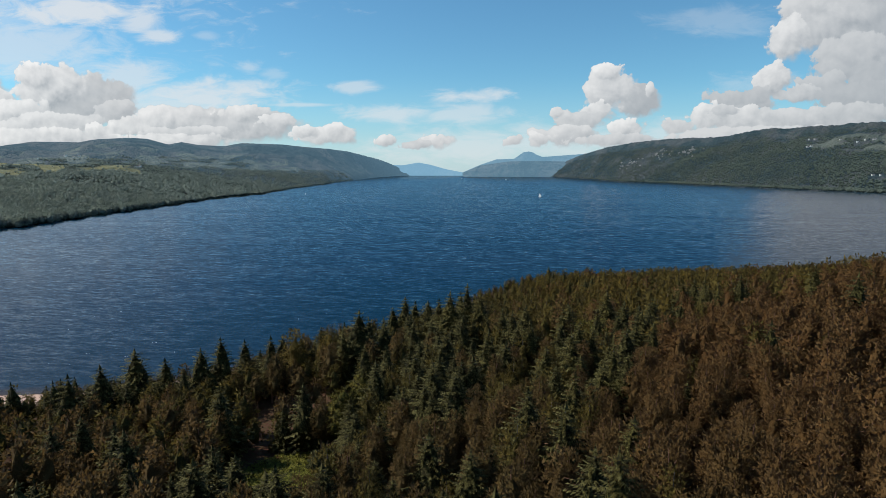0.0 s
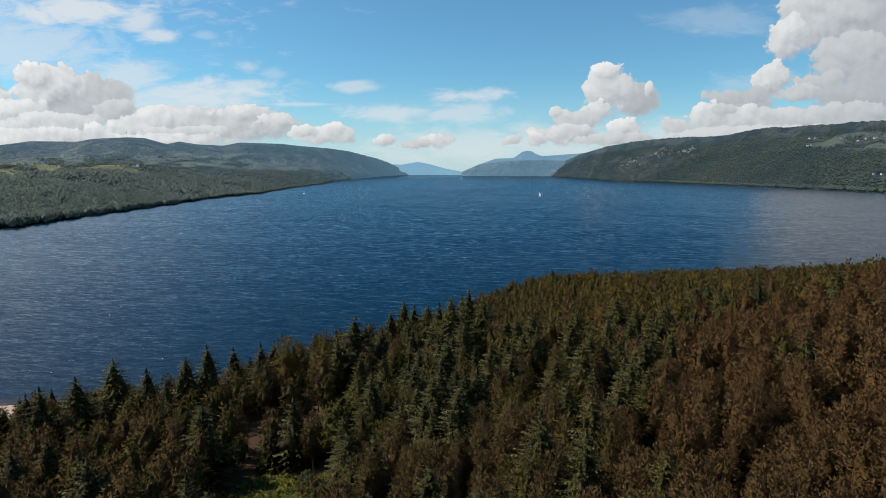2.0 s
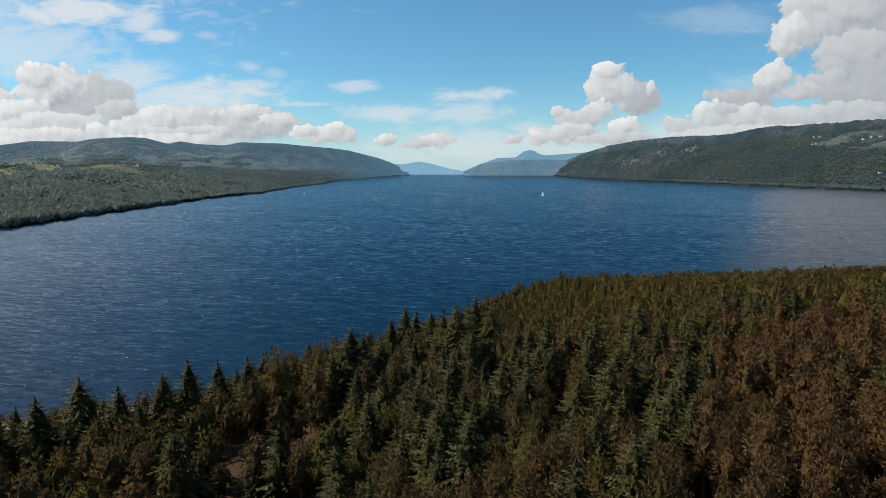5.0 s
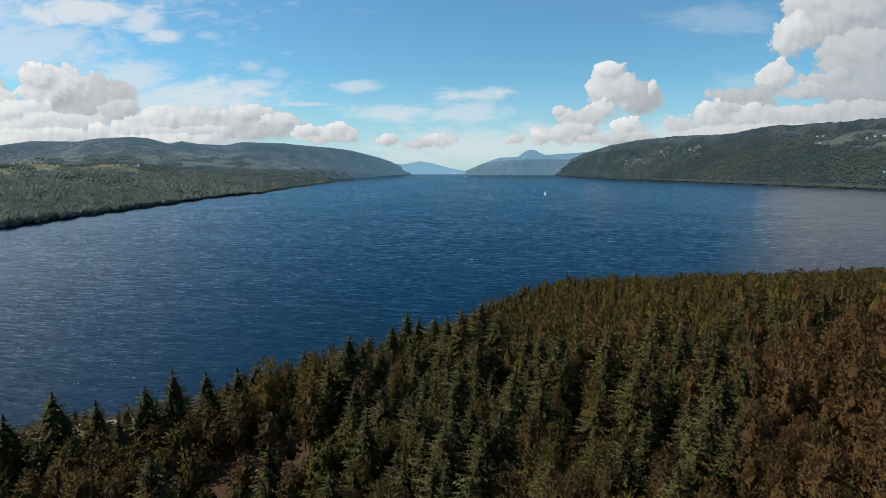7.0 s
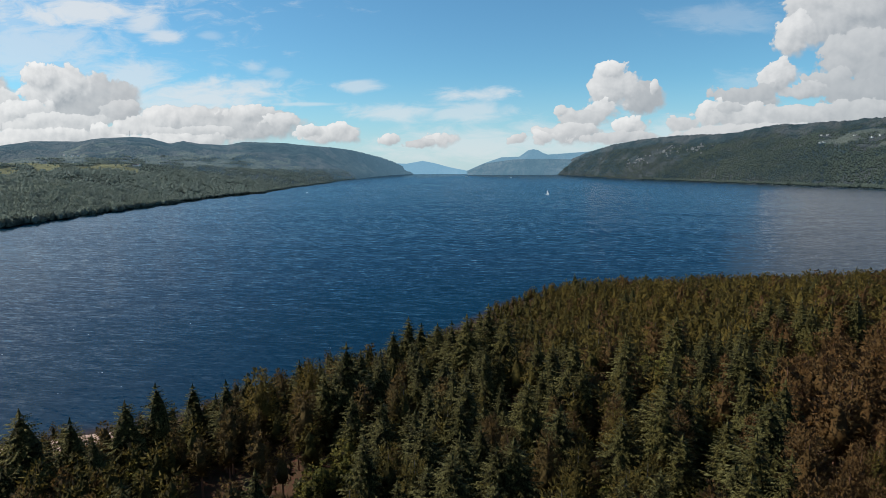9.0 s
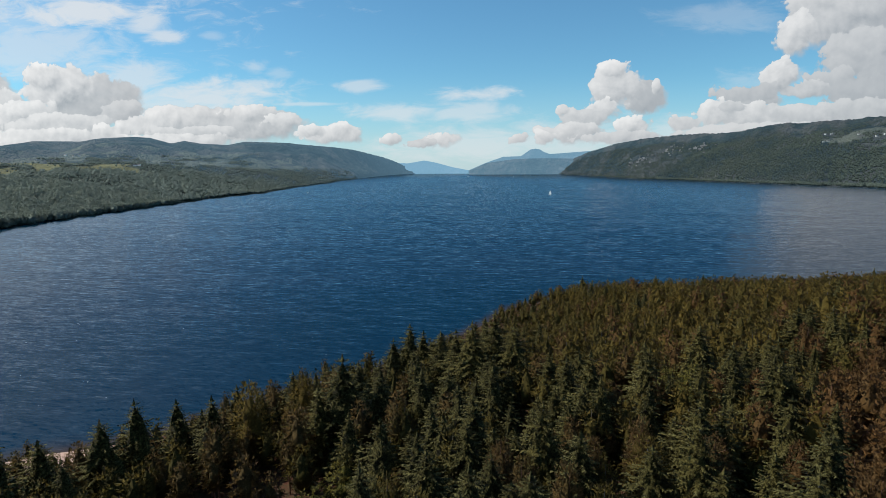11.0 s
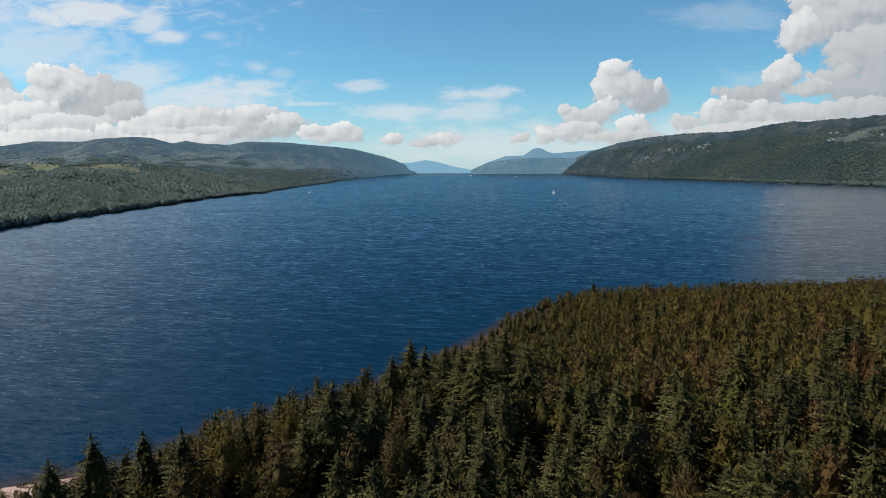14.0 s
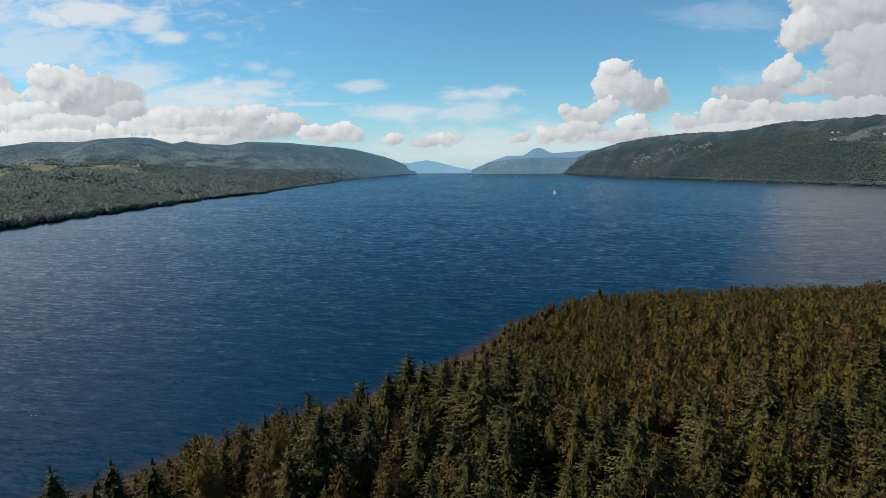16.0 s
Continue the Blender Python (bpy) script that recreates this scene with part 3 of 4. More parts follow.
# ------------------------------------------------------------------ trees
rng = np.random.default_rng(11)


def unit(v):
    return v / np.maximum(np.linalg.norm(v, axis=-1, keepdims=True), 1e-9)


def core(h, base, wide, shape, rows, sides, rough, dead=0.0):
    """The dense body of a crown: an uneven hull; dead below 0 paints inner shade into its colour."""
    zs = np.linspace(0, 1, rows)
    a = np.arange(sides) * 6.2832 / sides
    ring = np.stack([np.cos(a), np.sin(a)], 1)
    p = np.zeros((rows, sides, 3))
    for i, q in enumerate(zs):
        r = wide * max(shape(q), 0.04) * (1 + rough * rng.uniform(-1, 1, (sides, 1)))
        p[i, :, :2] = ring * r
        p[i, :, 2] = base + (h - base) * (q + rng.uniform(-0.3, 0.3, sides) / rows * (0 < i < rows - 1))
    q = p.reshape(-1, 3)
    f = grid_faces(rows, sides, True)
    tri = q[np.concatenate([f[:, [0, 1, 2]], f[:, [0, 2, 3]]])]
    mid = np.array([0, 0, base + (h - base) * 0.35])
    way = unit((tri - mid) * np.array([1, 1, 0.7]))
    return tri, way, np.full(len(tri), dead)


def joined(*crowns):
    return tuple(np.concatenate(q) for q in zip(*crowns))


def spire_shape(q):
    return (1 - q) ** 0.72


def spruce_crown(h, levels, per, seg, width):
    """Tiers of drooping sprays on a spire: triangles (n, 3, 3), the way each corner faces, and each spray's shade."""
    tris, ways, shades = [], [], []
    up = np.array([0, 0, 1.0])
    for lv in range(levels):
        f = float(np.clip((lv + rng.uniform(-0.3, 0.3)) / levels, 0, 1))
        z = h * (0.12 + 0.86 * f)
        reach = width * spire_shape(f) * (0.8 + 0.2 * min(1, f * 6)) + 0.15
        n = max(5, round(per * (1 - 0.4 * f)))
        phase = rng.uniform(0, 6.28)
        for b in range(n):
            ang = phase + 6.283 * (b + rng.uniform(-0.3, 0.3)) / n
            ln = reach * rng.uniform(0.62, 1.15)
            out, side = np.array([math.cos(ang), math.sin(ang), 0]), np.array([-math.sin(ang), math.cos(ang), 0])
            s = np.linspace(0.25, 1, seg + 1)
            drop = -(0.66 - 0.5 * f) * s * (1 - 0.45 * s) + 0.10 * s
            spine = out * (ln * s)[:, None] + up * (z + ln * drop)[:, None]
            shade = rng.uniform(0.2, 1)
            turn = 0.4 * rng.normal(size=3)
            for i in range(seg):
                w = (0.15 * ln + 0.16) * (1.25 - s[i]) * rng.uniform(0.8, 1.3)
                mid = spine[i] * 0.5 + spine[i + 1] * 0.5
                for sg in (-1, 1):
                    tipp = mid + side * (sg * w) + out * (0.12 * ln) - up * (w * rng.uniform(0.4, 1.0))
                    tris.append((spine[i], spine[i + 1], tipp))
                    ways.append((turn + out * 0.4 + up * 0.9, turn + out * 0.5 + up * 0.9, turn + out * 0.7 + side * sg * 0.7 - up * 0.2))
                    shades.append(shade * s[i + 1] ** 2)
    for k in range(3):
        an = k * 2.1
        p, q = np.array([math.cos(an), math.sin(an), 0]), np.array([math.cos(an + 2), math.sin(an + 2), 0])
        tris.append((up * h, p * 0.3 + up * h * 0.92, q * 0.3 + up * h * 0.92))
        ways.append((up, p + up * 0.4, q + up * 0.4))
        shades.append(0.4)
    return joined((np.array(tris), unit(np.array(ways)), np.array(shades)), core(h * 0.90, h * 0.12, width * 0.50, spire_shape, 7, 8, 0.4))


def tuft_crown(h, base, wide, clumps, leaves, size, thin, shape, rise=0.3, hull=(8, 9), inner=0.0):
    """Tufts of needles or leaves round a dense inside. shape(f): width of the crown, 0 to 1, at height f of it."""
    q = (np.arange(clumps) + rng.uniform(0, 1, clumps)) / clumps
    f = 0.02 + 0.96 * (0.55 * q + 0.45 * (1 - np.sqrt(1 - q)))
    ang = np.arange(clumps) * 2.39996 + rng.uniform(-0.5, 0.5, clumps)
    rad = wide * np.array([shape(q) for q in f]) * rng.uniform(0.70, 1.12, clumps)
    centre = np.stack([rad * np.cos(ang), rad * np.sin(ang), base + (h - base) * f], 1)
    cl = wide * 0.27 * rng.uniform(0.7, 1.35, clumps)
    way = unit(rng.normal(size=(clumps, leaves, 3)) + np.array([0, 0, 0.35]))
    at = centre[:, None] + way * (cl[:, None, None] * rng.uniform(0.2, 1.0, (clumps, leaves, 1))) * np.array([1, 1, 0.8])
    whole = unit((centre - np.array([0, 0, base + (h - base) * 0.35])) * np.array([1, 1, 0.6]))
    along = unit(way * 0.7 + whole[:, None] * 0.7 + np.array([0, 0, rise]) + 0.35 * rng.normal(size=way.shape))
    across = unit(np.cross(along, rng.normal(size=way.shape)))
    ln = size * rng.uniform(0.6, 1.2, (clumps, leaves, 1))
    tri = np.stack([at - across * ln * thin, at + across * ln * thin, at + along * ln], 2).reshape(-1, 3, 3)
    face = unit(way * 0.4 + whole[:, None] * 1.1 + 0.25 * rng.normal(size=way.shape) + np.array([0, 0, 0.1]))
    ways = np.repeat(face.reshape(-1, 1, 3), 3, 1)
    shades = np.repeat(rng.uniform(0, 1, clumps), leaves) * 0.6 + 0.4 * rng.uniform(0, 1, clumps * leaves)
    # inner below 0 darkens the hull's colour in place of shade
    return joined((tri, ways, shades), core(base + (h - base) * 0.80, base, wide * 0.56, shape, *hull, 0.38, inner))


def trunk_tris(h, r0, sides=5, lean=0.0):
    a = np.arange(sides) * 6.2832 / sides
    ring = np.stack([np.cos(a), np.sin(a), np.zeros(sides)], 1)
    zs, rs = [-0.6, 0.0, h * 0.35, h * 0.75, h], [r0 * 1.5, r0 * 1.2, r0 * 0.85, r0 * 0.45, 0.03]
    rows = [ring * r + np.array([lean * (z / h) ** 2, 0, z]) for z, r in zip(zs, rs)]
    tris = []
    for lo, hi in zip(rows, rows[1:]):
        for i in range(sides):
            j = (i + 1) % sides
            tris += [(lo[i], lo[j], hi[j]), (lo[i], hi[j], hi[i])]
    return np.array(tris)


def limb(p, q, r):
    p, q = np.array(p, float), np.array(q, float)
    w = unit(q - p)
    s = unit(np.cross(w, [0.3, 0.2, 1.0]))
    t = np.cross(w, s)
    ring = [s * math.cos(k * 2.094) + t * math.sin(k * 2.094) for k in range(3)]
    return np.array([(p + ring[k] * r, p + ring[(k + 1) % 3] * r, q) for k in range(3)])


def larch_shape(q):
    return (1 - q) ** 0.6 * min(1.0, 0.6 + q * 2.5)


def dome_shape(q):
    return math.sqrt(max(0.0, 1 - (2 * q - 0.85) ** 2 / 1.35))


def pine_shape(q):
    return (1 - q) ** 0.46 * min(1.0, 0.55 + q * 1.9)


HULLS = [None, (5, 5), (6, 7), (8, 9)]


def make_kind(kind, grade):
    """Crown and trunk of one tree of a kind, about its true size. grade: 3 for the nearest, 1 for the furthest."""
    fine = grade == 3
    if kind == "spruce":
        h = rng.uniform(17, 21)
        crown = spruce_crown(h, (0, 11, 15, 18)[grade], (0, 7, 10, 13)[grade], (0, 2, 3, 5)[grade], h * rng.uniform(0.24, 0.29))
        trunk = trunk_tris(h * 0.96, 0.26, 5 if fine else 3)
    elif kind == "larch":
        h = rng.uniform(13.5, 16.5)
        crown = tuft_crown(h, h * (0.10 if fine else 0.26), h * 0.215, (0, 23, 46, 96)[grade], (0, 6, 10, 18)[grade], (0, 1.15, 0.85, 0.60)[grade], (0, 0.22, 0.20, 0.17)[grade], larch_shape, 0.25, HULLS[grade])
        trunk = trunk_tris(h * 0.95, 0.2, 5 if fine else 3)
    elif kind == "pine":
        h = rng.uniform(13.5, 17)
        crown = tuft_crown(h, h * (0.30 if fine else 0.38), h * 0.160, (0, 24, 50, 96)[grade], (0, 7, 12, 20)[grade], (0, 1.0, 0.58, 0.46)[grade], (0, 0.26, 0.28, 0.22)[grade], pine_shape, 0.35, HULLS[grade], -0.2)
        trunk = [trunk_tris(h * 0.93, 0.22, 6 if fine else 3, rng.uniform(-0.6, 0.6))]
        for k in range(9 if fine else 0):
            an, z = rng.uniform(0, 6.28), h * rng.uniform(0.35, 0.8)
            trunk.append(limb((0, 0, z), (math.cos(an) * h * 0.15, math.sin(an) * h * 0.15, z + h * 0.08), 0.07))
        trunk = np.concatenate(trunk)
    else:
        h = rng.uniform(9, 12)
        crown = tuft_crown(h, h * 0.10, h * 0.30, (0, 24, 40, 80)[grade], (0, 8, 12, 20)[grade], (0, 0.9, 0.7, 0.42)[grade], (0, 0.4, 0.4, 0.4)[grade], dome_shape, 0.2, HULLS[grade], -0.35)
        trunk = [trunk_tris(h * 0.8, 0.18, 5 if fine else 3)]
        for k in range(7 if fine else 0):
            an, z = rng.uniform(0, 6.28), h * rng.uniform(0.2, 0.5)
            trunk.append(limb((0, 0, z), (math.cos(an) * h * 0.22, math.sin(an) * h * 0.22, z + h * 0.2), 0.08))
        trunk = np.concatenate(trunk)
    return h, crown, trunk


KINDS = {"spruce": (M_SPRUCE, M_BARK_GREY, "dark green spruce with drooping tiered branches in the shore wood", "spruce tree"),
         "larch": (M_LARCH, M_BARK_GREY, "slender yellow-green larch with a feathery crown", "larch tree"),
         "pine": (M_PINE, M_BARK, "brownish green pine with a bare reddish trunk", "pine tree"),
         "birch": (M_LEAF, M_BARK_GREY, "leafy green broadleaf tree beside the glade", "broadleaf tree")}
FINE = {k: [make_kind(k, 3) for _ in range(5)] for k in KINDS}
PLAIN = {k: [make_kind(k, 2) for _ in range(8)] for k in KINDS}
COARSE = {k: [make_kind(k, 1) for _ in range(8)] for k in KINDS}

# tall trees that stand out along the shore: place, top
LANDMARKS = [(0, 200, 32.0, "spruce"), (-33.6, 170, 29.4, "spruce"), (-54.3, 170, 22.9, "larch"), (-25, 220, 22.6, "spruce"), (-73, 158.3, 23.5, "spruce"),
             (-86.8, 138, 26, "spruce"), (-93.4, 133.5, 23, "spruce"), (-46.2, 181, 20.8, "larch"), (-82.7, 145, 21.2, "spruce"), (-69.2, 166.8, 20.0, "spruce"),
             (-6, 196, 30.0, "spruce"), (45.9, 183.2, 33.5, "spruce"), (17.6, 164.2, 33, "spruce"), (48.7, 172.4, 32.5, "spruce"), (38.3, 170.2, 27.5, "birch"),
             (76, 199, 34, "spruce"), (82, 204, 34, "spruce"),
             (-20.5, 215, 22.0, "spruce"), (-29, 213, 20.0, "spruce"), (-15, 209, 23.5, "spruce"), (-10.5, 203, 26.0, "spruce"), (4.5, 195, 29.5, "spruce"),
             (-2.5, 206, 28.0, "spruce"), (-38, 166, 24.0, "spruce"), (-59.5, 163, 22.6, "spruce"), (-76, 152, 22.0, "spruce"), (-98, 128, 22.5, "spruce")]
# small openings in the wood, with red-brown litter showing: place, radius
OPEN = [(-12.7, 197, 5), (-33, 192.6, 5), (9.6, 214, 4.5), (-38.8, 174, 4.5), (-58.8, 156, 3.5), (-51, 159, 3.5), (-12, 137.5, 3.6), (52, 112, 4), (48, 145, 4.5), (-13.7, 218, 4)]
TALL = {(q[0], q[1]) for q in LANDMARKS}


def species(x, y, d, k):
    """Which tree grows at a place: k is a throw between 0 and 1."""
    if (d < 26 and x < -124) or (d < 8 and x < -80):
        return None
    if ((x + 38 - 0.36 * (108 - y)) / 14) ** 2 + ((y - 101) / 25) ** 2 < 1:
        return None
    if ((x + 51) / 14) ** 2 + ((y - 146) / 11) ** 2 < 1:
        return "pine" if k < 0.16 else ("spruce" if k < 0.22 else None)
    if -72 < x < -38 and 156 < y < 176:
        return "pine" if k < 0.5 else ("spruce" if k < 0.62 else "larch")
    if any(math.hypot(x - q[0], y - q[1]) < q[2] for q in OPEN):
        return None
    if ((x + 31) / 10) ** 2 + ((y - 140) / 13) ** 2 < 1:
        return "birch" if k < 0.8 else None
    if x > 26 + 0.52 * (y - 95) and y < 170 + 0.3 * max(0, x - 60):
        return "pine" if k < 0.92 else ("larch" if k < 0.96 else "spruce")
    if y > 190 + 0.35 * max(0, 30 - x) or x > 72 + 0.5 * (y - 130):
        return "larch" if k < 0.86 else ("pine" if k < 0.95 else "spruce")
    if x < -58 and y < 128:
        return "pine" if k < 0.62 else ("larch" if k < 0.86 else "spruce")
    if y < 104:
        return "pine" if k < 0.62 else ("spruce" if k < 0.85 else "larch")
    if x < -38:
        return "larch" if k < 0.58 else ("spruce" if k < 0.70 else ("birch" if k < 0.78 else "pine"))
    return "spruce" if k < 0.60 else ("larch" if k < 0.82 else ("pine" if k < 0.93 else "birch"))


def sow():
    """Places of the near wood's trees: x, y, ground, kind, height, turn, tone."""
    rows = []
    for x, y, top, kind in LANDMARKS:
        z = float(near_height(np.array([x]), np.array([y]))[0][0])
        rows.append((x, y, z, kind, top - z, rng.uniform(0, 6.28), rng.uniform(0, 1)))
    step = 4.1
    gx, gy = np.meshgrid(np.arange(-190, 420, step), np.arange(-40, 470, step))
    gx = gx + rng.uniform(-1.6, 1.6, gx.shape)
    gy = gy + rng.uniform(-1.6, 1.6, gy.shape)
    gz, gd = near_height(gx, gy)
    # a strip of shingle lies between the wood and the water on the west side
    strip = np.where((gx < 8) & (gy > 160), np.clip(7.5 - 0.2 * np.maximum(gx + 45, 0), 3, 7.5) - 4 * (gx < -82), 3.5)
    under = (np.abs(gx) < 64) & (gy > -36) & (gy < 44)
    ok = (gd > strip) & (((np.abs(gx) < 0.92 * gy + 26) & (gy > 6)) | under) & (gd < 330)
    for x, y, z, d in zip(gx[ok], gy[ok], gz[ok], gd[ok]):
        k = rng.uniform()
        kind = species(x, y, d, k)
        if kind is None or rng.uniform() < {"spruce": 0.48, "birch": 0.35, "larch": 0.10, "pine": 0.06}[kind]:
            continue
        if any(math.hypot(x - q[0], y - q[1]) < 4.6 for q in LANDMARKS):
            continue
        h = {"spruce": 17.5, "larch": 14.0, "pine": 14.5, "birch": 8}[kind] * rng.uniform(0.62, 1.14) * (0.60 + 0.40 * min(1, d / 45))
        if y > 215:
            h = min(h, 13.4 * rng.uniform(0.74, 1.14)) * float(np.clip(0.62 + (x + 5) / 130, 0.62, 1) if y > 250 else 1)
        if x < -84:
            h *= 0.82
        if x < -66 and y > 155:
            h *= 0.88
        tone = rng.uniform(0, 1)
        if kind == "pine":
            # the reddest pines stand on the high ground
            tone = float(np.clip(0.25 * tone + np.clip((x - 5) / 60, 0, 0.75) + 0.2 * (x < -40 and y < 140), 0, 1))
        if kind == "larch" and x < -38:
            tone = 0.0
        if kind == "spruce" and x < 5:
            tone *= 0.4
        if kind == "larch":
            # yellower towards the point
            tone *= float(np.clip(0.2 + (x - 5) / 60, 0, 1))
        rows.append((x, y, z, kind, h, rng.uniform(0, 6.28), tone))
    return rows


TREES = sow()
# the trees nearest to the flight line over the wood are things of their own, the rest one wood
TREES.sort(key=lambda q: math.hypot((q[0] - 6) / 1.15, (q[1] - 92) / 1.25) - 999 * ((q[0], q[1]) in TALL))
SINGLE, WOOD = TREES[:400], TREES[400:]


def bark_mesh(name, tris, mat):
    n = len(tris)
    return put_mesh(name, tris.reshape(-1, 3), np.arange(n * 3).reshape(n, 3), [mat])


def crown_mesh(name, crown, mat):
    tris, ways, shades = crown
    n = len(tris)
    return put_mesh(name, tris.reshape(-1, 3), np.arange(n * 3).reshape(n, 3), [mat], attrs={"lean": ways.reshape(-1, 3), "spray": np.repeat(shades, 3)})


def build_single_trees():
    stock = {}
    for kind, (leaf, bark, label, cat) in KINDS.items():
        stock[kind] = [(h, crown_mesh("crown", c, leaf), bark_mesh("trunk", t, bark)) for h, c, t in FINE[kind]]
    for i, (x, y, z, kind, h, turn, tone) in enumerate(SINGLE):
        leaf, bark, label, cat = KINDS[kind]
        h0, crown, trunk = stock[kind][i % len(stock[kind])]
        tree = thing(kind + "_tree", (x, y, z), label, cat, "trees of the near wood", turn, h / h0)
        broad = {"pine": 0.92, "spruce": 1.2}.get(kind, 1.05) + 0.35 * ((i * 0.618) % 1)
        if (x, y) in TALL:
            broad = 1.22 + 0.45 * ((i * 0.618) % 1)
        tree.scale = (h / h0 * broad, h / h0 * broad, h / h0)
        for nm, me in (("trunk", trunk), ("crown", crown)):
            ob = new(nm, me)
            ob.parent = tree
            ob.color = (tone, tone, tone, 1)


def build_wood():
    for kind, (leaf, bark, label, cat) in KINDS.items():
        parts, ways, shades, tones, flags = [], [], [], [], []
        for i, (x, y, z, kd, h, turn, tone) in enumerate(WOOD):
            if kd != kind:
                continue
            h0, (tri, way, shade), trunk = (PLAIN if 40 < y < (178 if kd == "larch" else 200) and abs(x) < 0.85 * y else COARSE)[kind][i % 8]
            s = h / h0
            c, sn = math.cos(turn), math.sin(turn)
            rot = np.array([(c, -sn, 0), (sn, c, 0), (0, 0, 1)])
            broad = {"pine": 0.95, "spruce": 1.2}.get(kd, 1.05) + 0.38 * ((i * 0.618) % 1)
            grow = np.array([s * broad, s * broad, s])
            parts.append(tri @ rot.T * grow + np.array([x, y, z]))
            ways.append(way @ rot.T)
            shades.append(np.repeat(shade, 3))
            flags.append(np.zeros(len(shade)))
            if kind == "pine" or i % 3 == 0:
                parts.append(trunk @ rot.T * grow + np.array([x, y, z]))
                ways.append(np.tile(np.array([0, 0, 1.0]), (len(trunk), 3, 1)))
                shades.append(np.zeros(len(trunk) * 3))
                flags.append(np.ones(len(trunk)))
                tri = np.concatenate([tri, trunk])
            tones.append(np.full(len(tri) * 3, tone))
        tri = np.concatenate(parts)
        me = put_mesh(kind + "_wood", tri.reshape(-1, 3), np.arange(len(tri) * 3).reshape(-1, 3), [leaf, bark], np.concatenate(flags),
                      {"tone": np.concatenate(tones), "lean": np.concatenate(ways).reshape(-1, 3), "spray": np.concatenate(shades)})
        wood = new(kind + "_wood", me)
        wood.color = (0, 0, 0, 1)
        tagged(wood, {"spruce": "dark spruces standing through the shore wood", "larch": "dense yellow-green larch plantation on the point",
               "pine": "brownish pine wood on the rising slope", "birch": "green broadleaf trees in the wood"}[kind], "trees", kind="stuff")


build_single_trees()
build_wood()


def lump_stock(n, rough):
    """Small uneven crowns of twenty faces for woods far off."""
    g = (1 + 5 ** 0.5) / 2
    v = unit(np.array([(-1, g, 0), (1, g, 0), (-1, -g, 0), (1, -g, 0), (0, -1, g), (0, 1, g), (0, -1, -g), (0, 1, -g), (g, 0, -1), (g, 0, 1), (-g, 0, -1), (-g, 0, 1)], float))
    f = np.array([(0, 11, 5), (0, 5, 1), (0, 1, 7), (0, 7, 10), (0, 10, 11), (1, 5, 9), (5, 11, 4), (11, 10, 2), (10, 7, 6), (7, 1, 8),
                  (3, 9, 4), (3, 4, 2), (3, 2, 6), (3, 6, 8), (3, 8, 9), (4, 9, 5), (2, 4, 11), (6, 2, 10), (8, 6, 7), (9, 8, 1)])
    return [(v * (1 + rough * rng.uniform(-1, 1, (12, 1))))[f] for _ in range(n)]


def bit_stock(n):
    """Smaller crowns of ten faces."""
    out = []
    for _ in range(n):
        a = np.arange(5) * 1.2566 + rng.uniform(-0.3, 0.3, 5)
        ring = np.stack([np.cos(a), np.sin(a), rng.uniform(-0.1, 0.55, 5)], 1) * rng.uniform(0.75, 1.25, (5, 1))
        top, foot = np.array([rng.uniform(-0.2, 0.2), rng.uniform(-0.2, 0.2), 0.85]), np.array([0, 0, -1.0])
        out.append(np.array([(ring[i], ring[(i + 1) % 5], top) for i in range(5)] + [(ring[(i + 1) % 5], ring[i], foot) for i in range(5)]))
    return out


def leafy_stock(bodies, tufts):
    """Far crowns with an uneven leafy outline: a small body under upward tufts of leaves."""
    out = []
    for body in bodies:
        q = np.arange(tufts)
        up = 1 - 1.35 * (q + 0.5) / tufts
        r = np.sqrt(1 - np.clip(up, -1, 1) ** 2)
        at = np.stack([r * np.cos(q * 2.4), r * np.sin(q * 2.4), up], 1) * rng.uniform(0.72, 1.05, (tufts, 1))
        way = unit(at + 0.5 * rng.normal(size=(tufts, 3)) + np.array([0, 0, 0.5]))
        across = unit(np.cross(way, rng.normal(size=(tufts, 3))))
        ln = rng.uniform(0.3, 0.55, (tufts, 1))
        out.append(np.concatenate([body * 0.80, np.stack([at - across * ln * 0.6, at + across * ln * 0.6, at + way * ln], 1)]))
    return out


LUMPS, BITS = lump_stock(14, 0.42), bit_stock(14)
LEAFY, SMALL = leafy_stock(lump_stock(14, 0.35), 18), leafy_stock(BITS, 6)
START = np.array([1.1, -1.5, 71.5])


def on_slope(a, e):
    """The place on the far banks that lies at a bearing and slope, in degrees, from the flight's start."""
    r = np.arange(500, 6500, 4.0)
    x, y = START[0] + r * math.sin(radians(a)), START[1] + r * math.cos(radians(a))
    z = far_height(x, y)[0]
    seen = np.degrees(np.arctan2(z - START[2], r))
    i = int(np.argmax((seen >= e) & (z > 0.5)))
    return np.array([x[i], y[i], z[i]])


FARMS = [on_slope(a, e) for a, e in ((-36.2, 1.30), (-35.6, 1.25), (-35.2, 1.28), (-31.0, 0.45), (-30.7, 0.45), (29.5, 2.15), (29.8, 2.15), (29.6, 2.75), (30.0, 2.75),
                                     (31.8, 2.65), (32.9, 2.45), (33.4, 2.6), (34.0, 2.6), (34.1, -0.2), (34.6, -0.25))]


